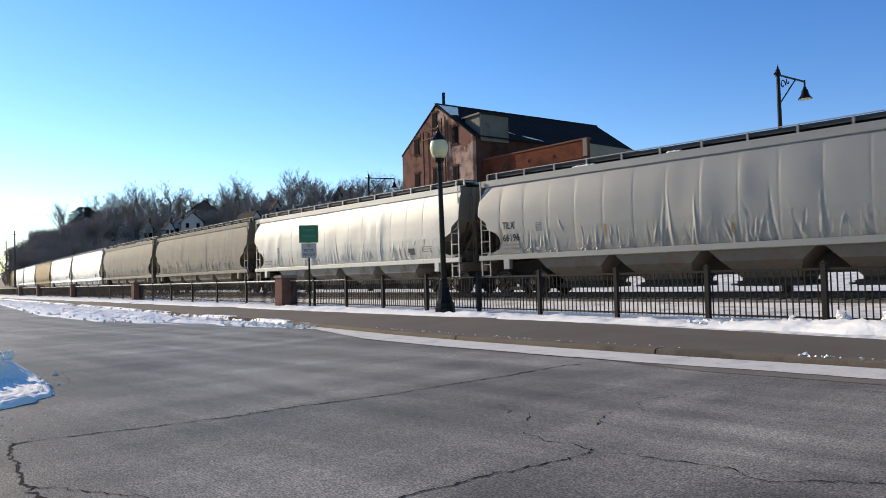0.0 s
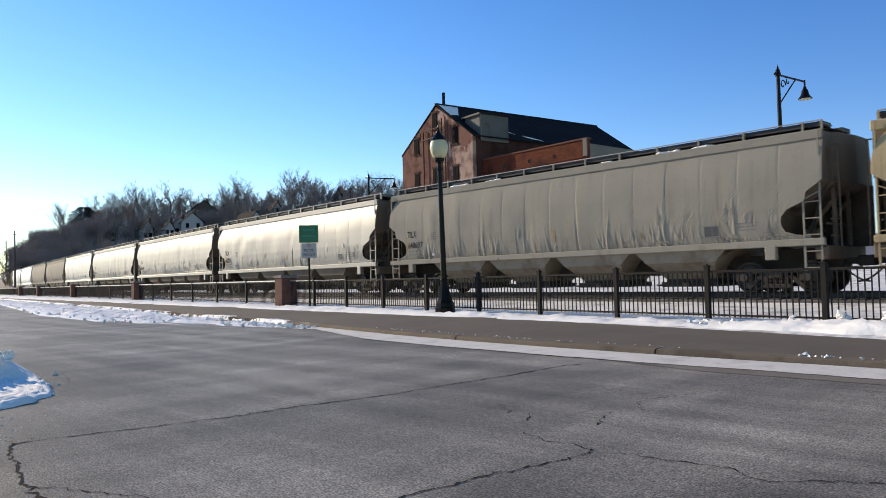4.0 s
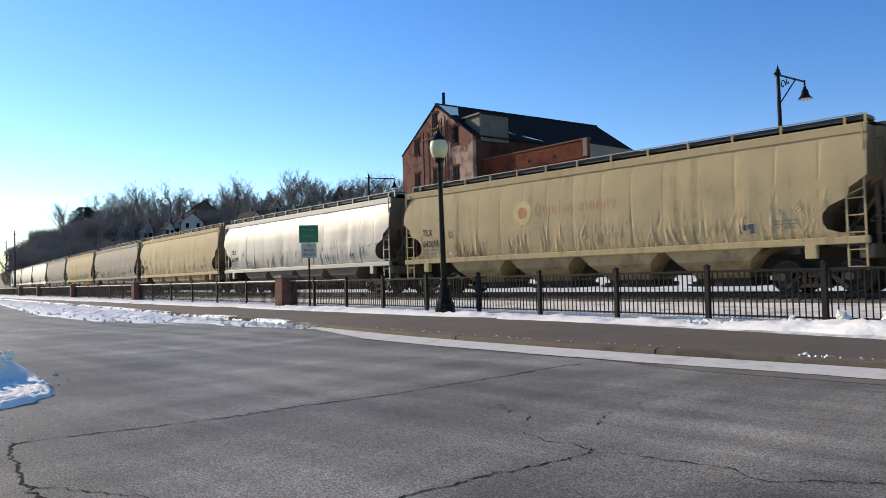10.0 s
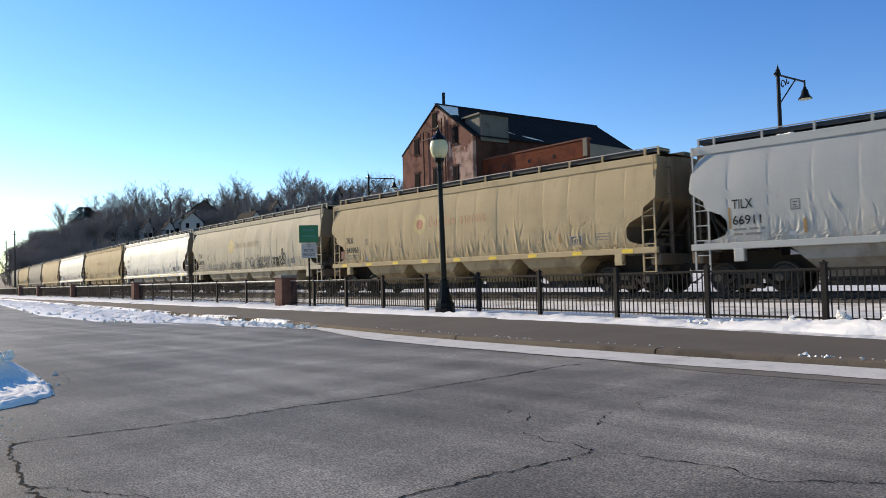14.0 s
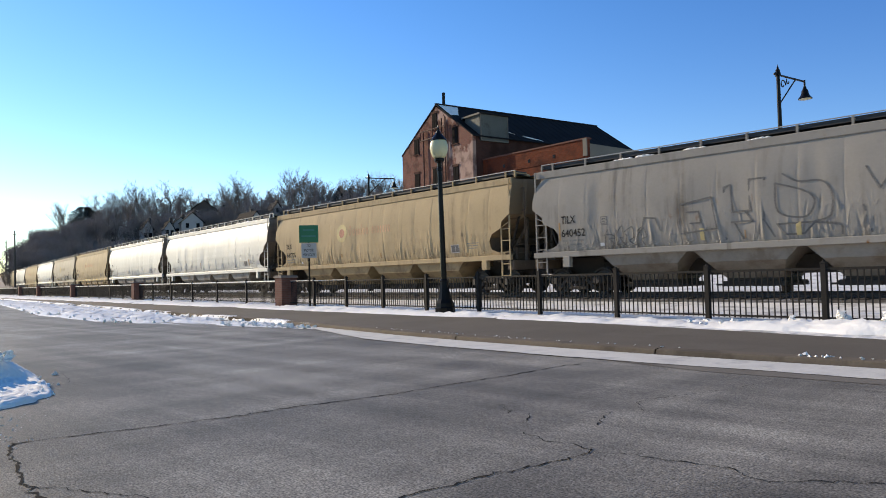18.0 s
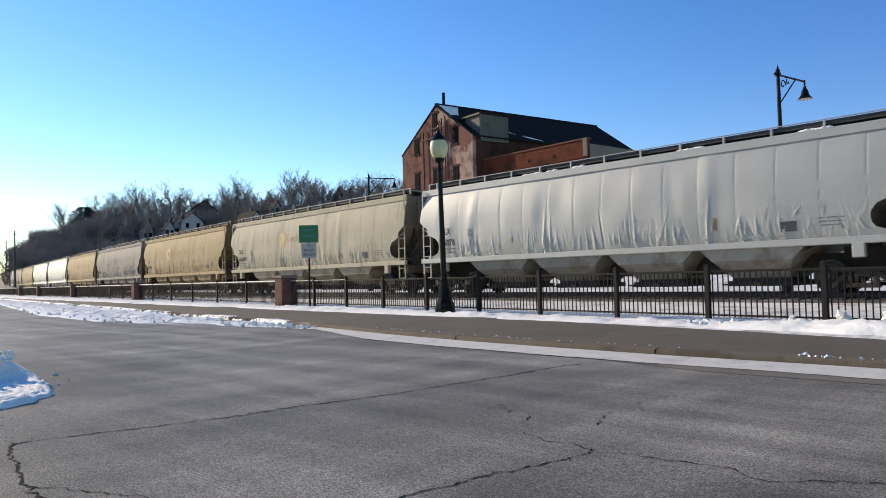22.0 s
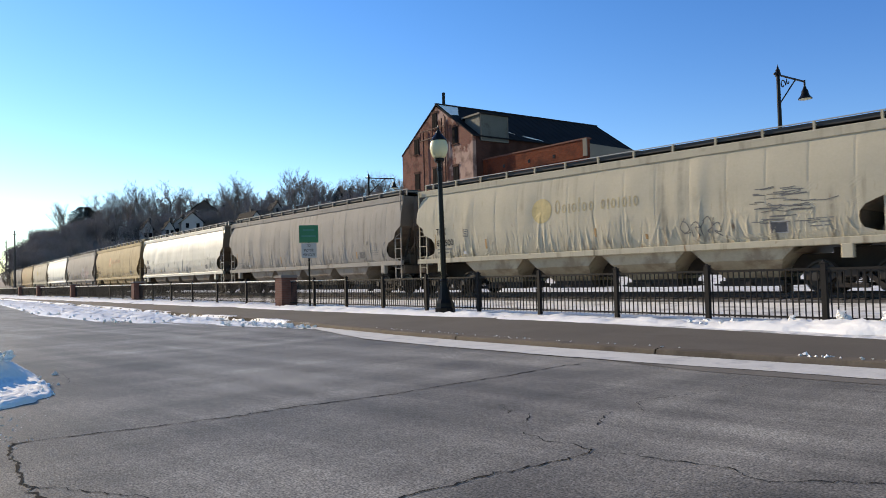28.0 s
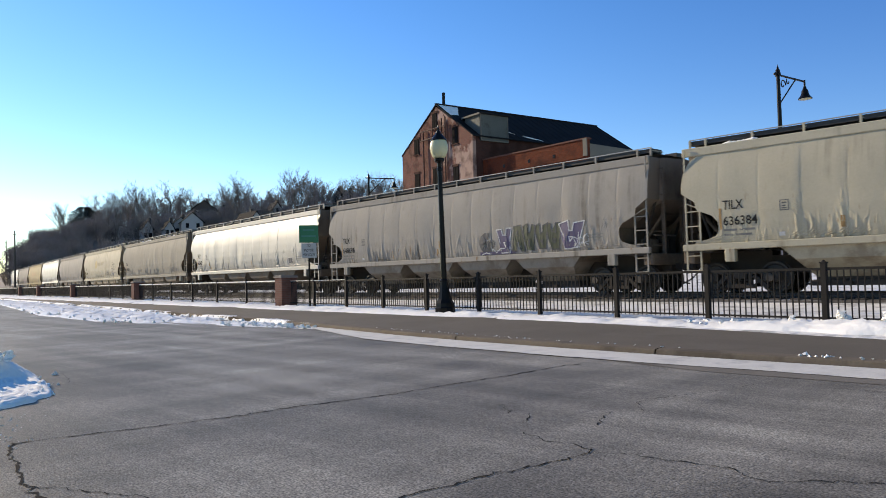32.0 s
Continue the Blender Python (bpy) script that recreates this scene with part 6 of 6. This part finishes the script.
    part("panel_border", on_side(flat([(-0.03, 0.47, -0.03, -0.004), (-0.03, 0.47, 0.284, 0.31), (-0.03, -0.004, -0.004, 0.284), (0.444, 0.47, -0.004, 0.284), (0.23, 0.25, 0.03, 0.25)]), HALF - 3.4, 1.72, 0.007), M_FAINT if paint in ("dust", "grey") else M_FADED, panel)
    if kind == 0:
        part("rust_patch", on_side(flat([(0, 0.07, 0, 0.62)]), -HALF + 1.18, 1.9), M_RUST, w)
    for i in range(rust):
        x = rnd.uniform(-6.5, 7.0)
        part("rust_patch", on_side(flat([(0, rnd.uniform(0.03, 0.12), 0, rnd.uniform(0.15, 0.40))]), x, rnd.uniform(1.6, 2.0)), M_RUST, w)
    if reflectors:
        n = 9
        for i in range(n):
            x = -HALF + 0.9 + i * (BODY - 2.2) / (n - 1)
            part("reflector", boxes((x, x + 0.42, -1.592, -1.587, 1.34, 1.46)), M_YELLOW, w)
    if logo:
        A, B = {"orange": (M_ORANGE, M_ORANGE), "gold": (M_GOLD, M_PALEGOLD), "goldtan": (M_GOLD, M_ORANGE)}[logo]
        ex = -HALF + 7.0
        em = part("emblem", on_side(disc(0.20, 0.45, 28), ex, 3.02, 0.006), M_GOLD if logo != "goldtan" else B, w, "faded round sun emblem")
        part("emblem_core", on_side(disc(0.0, 0.22), ex, 3.02, 0.008), M_CORE if A is M_ORANGE else A, em)
        x = ex + 0.60
        # worn word shapes: plain bars and rings, the first tall, in two runs
        for i, (wd, ht) in enumerate(((0.24, 0.44), (0.20, 0.28), (0.06, 0.28), (0.20, 0.28), (0.06, 0.44), (0.20, 0.28), (0.20, 0.28), (0, 0), (0.17, 0.30), (0.06, 0.30), (0.19, 0.30), (0.06, 0.30), (0.19, 0.30), (0.06, 0.30), (0.19, 0.30))):
            if wd:
                me = flat([(0, wd, 0, ht * 1.15)]) if wd < 0.1 else ring(wd, ht * 1.15, 0.055)
                part("emblem_stroke", on_side(me, x, 2.86, 0.006), B, em)
            x += wd + 0.09 if wd else 0.2
    if extra:
        extra(w)
    if k in (11, 21):
        part("placard_box", boxes((-HALF + 0.42, -HALF + 0.86, -1.32, -1.22, 1.72, 2.12, 0.01)), M_MAROON, w, "dark red placard box on the end platform")
    if k == 20:
        rows = [smooth_line(p) for p in ([(-1.30, 3.25), (-1.15, 3.75), (-1.25, 3.45), (-1.05, 3.30)], [(-0.95, 3.15), (-0.90, 3.95), (-0.80, 3.2), (-0.98, 3.5)], [(-0.75, 3.9), (-0.62, 4.1), (-0.66, 3.3), (-0.78, 3.55)])]
        me = strokes(rows, 0.05)
        for v in me.vertices:
            v.co = Vector((HALF + 0.035, v.co.x, v.co.z))
        part("spray_line", me, M_LETTER, w, "black scrawl on the end sheet")["kind"] = "stuff"
    WAGONS.append((k, w))
    return w


def blue_scrawl(w):
    tag(w, -2.0, 1.58, 3.0, 0.45, M_SCRAWL, 3, 8)
    scrawl(w, 1.2, 1.6, 2.4, 0.5, M_BLUEPAINT, M_BLUEPAINT, 4, 5)
    tag(w, 4.0, 1.60, 2.8, 0.65, M_DARKPAINT, 5, 7, 0.045)


def grey_block(w):
    sketch(w, ([(-3.5, 2.75), (-2.5, 2.9), (-2.35, 1.95), (-3.5, 1.85)], [(-3.3, 2.5), (-2.9, 2.5), (-2.85, 2.15), (-3.2, 2.15)],
               [(-2.1, 1.6), (-2.1, 3.15), (-1.9, 3.2), (-1.85, 2.4), (-1.35, 2.4), (-1.35, 3.3), (-0.9, 3.3), (-0.95, 2.1), (-0.7, 1.6)],
               [(-1.9, 2.1), (-1.3, 2.1), (-1.5, 2.4)], [(-1.8, 2.05), (-1.6, 1.6)], [(1.6, 2.3), (1.75, 1.6)], [(1.7, 3.3), (2.0, 2.7), (2.3, 3.1), (2.2, 1.6)],
               [(-0.6, 1.95), (-0.4, 1.65), (0.1, 1.65), (0.4, 1.95), (-0.6, 1.95)], [(-4.9, 1.9), (-4.75, 2.45), (-4.35, 2.4), (-4.2, 2.0)]), M_SCRAWL)
    sketch(w, ([(-0.6, 3.1), (0.1, 2.85), (0.4, 2.6), (0.35, 2.3), (0.1, 2.1), (-0.55, 2.3), (-0.6, 3.1)],
               [(-0.4, 3.35), (0.0, 3.1), (0.6, 3.05), (0.85, 2.7), (0.8, 2.1), (0.4, 1.95), (1.0, 1.85), (1.05, 1.6)]), M_SCRAWL, rounded=True)
    tag(w, -6.3, 1.58, 1.6, 0.6, M_SCRAWL, 21, 4)
    tag(w, 3.4, 1.6, 3.0, 0.9, M_SCRAWL, 23, 5)
    for x in (-2.9, -0.1):
        part("spray_dab", on_side(flat([(0, 0.13, 0, 0.36)]), x, 1.62, 0.012), M_GOLD, w, "small faded orange dab")


def black_scrawl(w):
    tag(w, -5.4, 1.56, 2.2, 0.4, M_FAINT, 31, 7)
    tag(w, -2.6, 1.56, 1.8, 0.42, M_DARKPAINT, 32, 5)
    sketch(w, ([(0.0, 1.75), (0.1, 2.15), (0.4, 2.1), (0.55, 1.85), (0.7, 2.2), (1.0, 2.1), (1.1, 1.85), (0.85, 1.7), (0.6, 1.75)], [(1.1, 2.0), (1.5, 2.1), (1.75, 2.35), (1.65, 1.95), (1.5, 1.65)], [(0.75, 1.75), (0.8, 1.5)], [(1.0, 1.75), (0.98, 1.5)]), M_DARKPAINT, 0.035, True)
    tag(w, 1.75, 1.85, 1.6, 0.36, M_DARKPAINT, 33, 6, 0.045)
    tag(w, 1.55, 1.56, 1.7, 0.25, M_DARKPAINT, 35, 7, 0.04)
    tag(w, 3.6, 1.62, 1.15, 0.55, M_LETTER, 34, 4, 0.06)
    sketch(w, ([(4.1, 1.7), (4.2, 2.1), (4.25, 1.65), (4.35, 2.1)], [(4.75, 1.6), (5.0, 2.0), (5.0, 2.55), (4.85, 2.4), (4.95, 2.0)], [(4.8, 1.9), (5.15, 2.3), (5.3, 2.1), (5.15, 1.85), (5.0, 2.05)], [(4.75, 1.7), (5.2, 1.75)]), M_LETTER, 0.06, True)


def big_letters(w):
    tag(w, -4.2, 1.58, 3.0, 0.4, M_FAINT, 41, 8)
    tag(w, -1.1, 1.6, 2.2, 0.62, M_SCRAWL, 42, 4, 0.05)
    scrawl(w, 1.2, 1.7, 4.9, 0.8, M_PINK, M_PINK, 44, 6)
    for word, x, fill in (("SO", 1.75, M_FADED), ("AK", 3.18, M_PINK)):
        letters = text_mesh(word, 1.42 if word == "SO" else 1.7, 1.40, bold=0.06)
        bm = bmesh.new()
        bm.from_mesh(letters)
        for v in bm.verts:
            v.co.x += 0.10 * math.sin(2.2 * v.co.z + x) + 0.12 * v.co.z
            v.co.z += 0.09 * math.sin(3.1 * v.co.x + 1.3)
        bmesh.ops.triangulate(bm, faces=bm.faces)
        edge = [((e.verts[0].co.x, e.verts[0].co.z), (e.verts[1].co.x, e.verts[1].co.z)) for e in bm.edges if e.is_boundary]
        bmesh.ops.subdivide_edges(bm, edges=bm.edges, cuts=2, use_grid_fill=True)
        bm.to_mesh(letters)
        bm.free()
        part("spray_letters", on_side(letters, x + 0.1, 1.54, 0.010), fill, w, "large worn sprayed letters")
        part("spray_outline", on_side(strokes(edge, 0.05), x + 0.1, 1.54, 0.016), M_SCRAWL, w, "worn outline of the letters")["kind"] = "stuff"
    for x, z in ((-4.3, 1.66), (-1.6, 1.72), (2.4, 1.95)):
        part("spray_dab", on_side(flat([(0, 0.16, 0, 0.34)]), x, z, 0.012), M_GOLD, w, "small faded orange dab")


def scraped(w):
    """A scraped patch of dark level scratches near the end of the sheet."""
    rnd = random.Random(61)
    lines = []
    for _ in range(46):
        x, z = rnd.gauss(6.0, 0.42), rnd.uniform(1.95, 3.0)
        n = rnd.uniform(0.15, 0.75)
        lines.append([(x, z), (x + n * 0.5, z + rnd.gauss(0, 0.012)), (x + n, z + rnd.gauss(0, 0.025))])
    part("scratch_marks", on_side(strokes(lines, 0.022), 0, 0, 0.008), M_SCRAWL, w, "dark level scratches in the paint")["kind"] = "stuff"
    tag(w, 3.2, 1.75, 1.3, 0.5, M_SCRAWL, 62, 4, 0.03)


def violet_scrawl(w):
    part("spray_fill", on_side(disc(0.16, 0.42, 24, 1.2, 5.4), 2.05, 1.98, 0.010), M_DARKPAINT, w, "black sprayed ring")
    tag(w, 1.75, 1.78, 0.75, 0.3, M_DARKPAINT, 51, 5, 0.03)
    part("spray_fill", on_side(flat([(0, 1.9, 0, 0.12)]), 1.6, 1.53, 0.012), M_VIOLET, w, "violet sprayed ground line")
    block_letters(w, 2.62, 1.58, 0.75, 0.85, M_VIOLET, M_PALE, 52, 1)
    sketch(w, ([(1.7, 1.55), (1.95, 1.62), (2.15, 1.56), (2.35, 1.75), (2.5, 1.6), (2.75, 1.75), (3.3, 1.75)],), M_PALE, 0.045)
    block_letters(w, 3.4, 1.62, 2.35, 0.95, M_OLIVE, M_DARKPAINT, 53, 4)
    block_letters(w, 5.72, 1.58, 1.0, 0.85, M_VIOLET, M_PALE, 54, 1)
    tag(w, 6.3, 1.62, 0.7, 0.45, M_PALE, 55, 3, 0.03)


def train():
    T = "TILX"
    rows = [(0, "slate", T, "66196"), (1, "slate", T, "66884"), (2, "slate", T, "66271"), (3, "grey", T, "648697"), (5, "grey", T, "648434"), (6, "butter", T, "635833"), (7, "slate", T, "66299"),
            (12, "gloss", T, "66911"), (18, "gloss", T, "66878"), (21, "slate", T, "66659"), (24, "grey", T, "648548"), (25, "slate", T, "66542"), (27, "cream", T, "636384"), (28, "grey", "", "")]
    for k, paint, mark, num in rows:
        wagon(k, paint, 0, mark, num)
    wagon(4, "ochre", 0, "", "", "goldtan", extra=blue_scrawl)
    wagon(8, "ochre", 0, T, "642015", "orange")
    wagon(9, "silver", 1, "AOKX", "79515", "", True, 2)
    wagon(10, "cream", 0, T, "636506", "gold", extra=black_scrawl)
    wagon(11, "butter", 0, T, "641961", "orange", True)
    wagon(13, "gloss", 1, "", "", "", False, 2)
    wagon(14, "tan", 0, T, "641705", "orange")
    wagon(15, "dust", 0, T, "640452", "", extra=grey_block)
    wagon(16, "tan", 0, T, "641682", "orange")
    wagon(17, "cream", 0, T, "636491", "gold")
    wagon(19, "dust", 0, T, "660553", "", extra=big_letters)
    wagon(20, "ochre", 0, T, "641633", "goldtan")
    wagon(22, "dust", 0, "", "")
    wagon(23, "cream", 0, T, "636500", "gold", extra=scraped)
    wagon(26, "dust", 0, T, "648696", "", extra=violet_scrawl)
    for k, paint in ((-1, "gloss"), (-2, "grey"), (-3, "grey"), (-4, "white"), (-5, "white"), (-6, "tan"), (-7, "white"), (-8, "white"), (-9, "tan"), (-10, "grey"), (-11, "white"), (-12, "tan"), (-13, "white"), (-14, "white")):
        wagon(k, paint, 0, rust=3)


def travel(t):
    """How many wagon lengths the train has run past the line's origin by t seconds."""
    return 6.617e-6 * t ** 3 - 4.88e-6 * t ** 2 + 0.8232981 * t + 0.956776


def motions():
    for k, w in WAGONS:
        rows = []
        for i in range(33):
            s = PITCH * (k - travel(float(i))) + 9.2
            a, c = on_line(s - 7.80, 1.6), on_line(s + 7.80, 1.6)
            d = c - a
            rows.append((float(i), Matrix.Translation((a + c) / 2) @ Matrix.Rotation(math.atan2(d.y, d.x), 4, "Z")))
        walk(w, rows)
    # all the wheels roll alike, so they share the first one's keys
    rows = []
    for f in range(0, 32 * FPS + 1):
        t = f / FPS
        rows.append((t, Matrix.Rotation(-(travel(t) - travel(0)) * PITCH / 0.457, 4, "Y")))
    walk(WHEELS[0], rows)
    keys = WHEELS[0].animation_data
    for w in WHEELS[1:]:
        w.rotation_mode = "QUATERNION"
        w.animation_data_create()
        w.animation_data.action = keys.action
        w.animation_data.action_slot = keys.action_slot


surroundings()
mill()
arm_lamp(-10.1, 29.15, 80, 1.97)
arm_lamp(-41.5, 34.56, 65, 1.97)
fence()
for px in (-25.94, -49.12, -70.91, -90.96, -106.48):
    pier(px)
globe_lamp()
road_sign()
train()
motions()
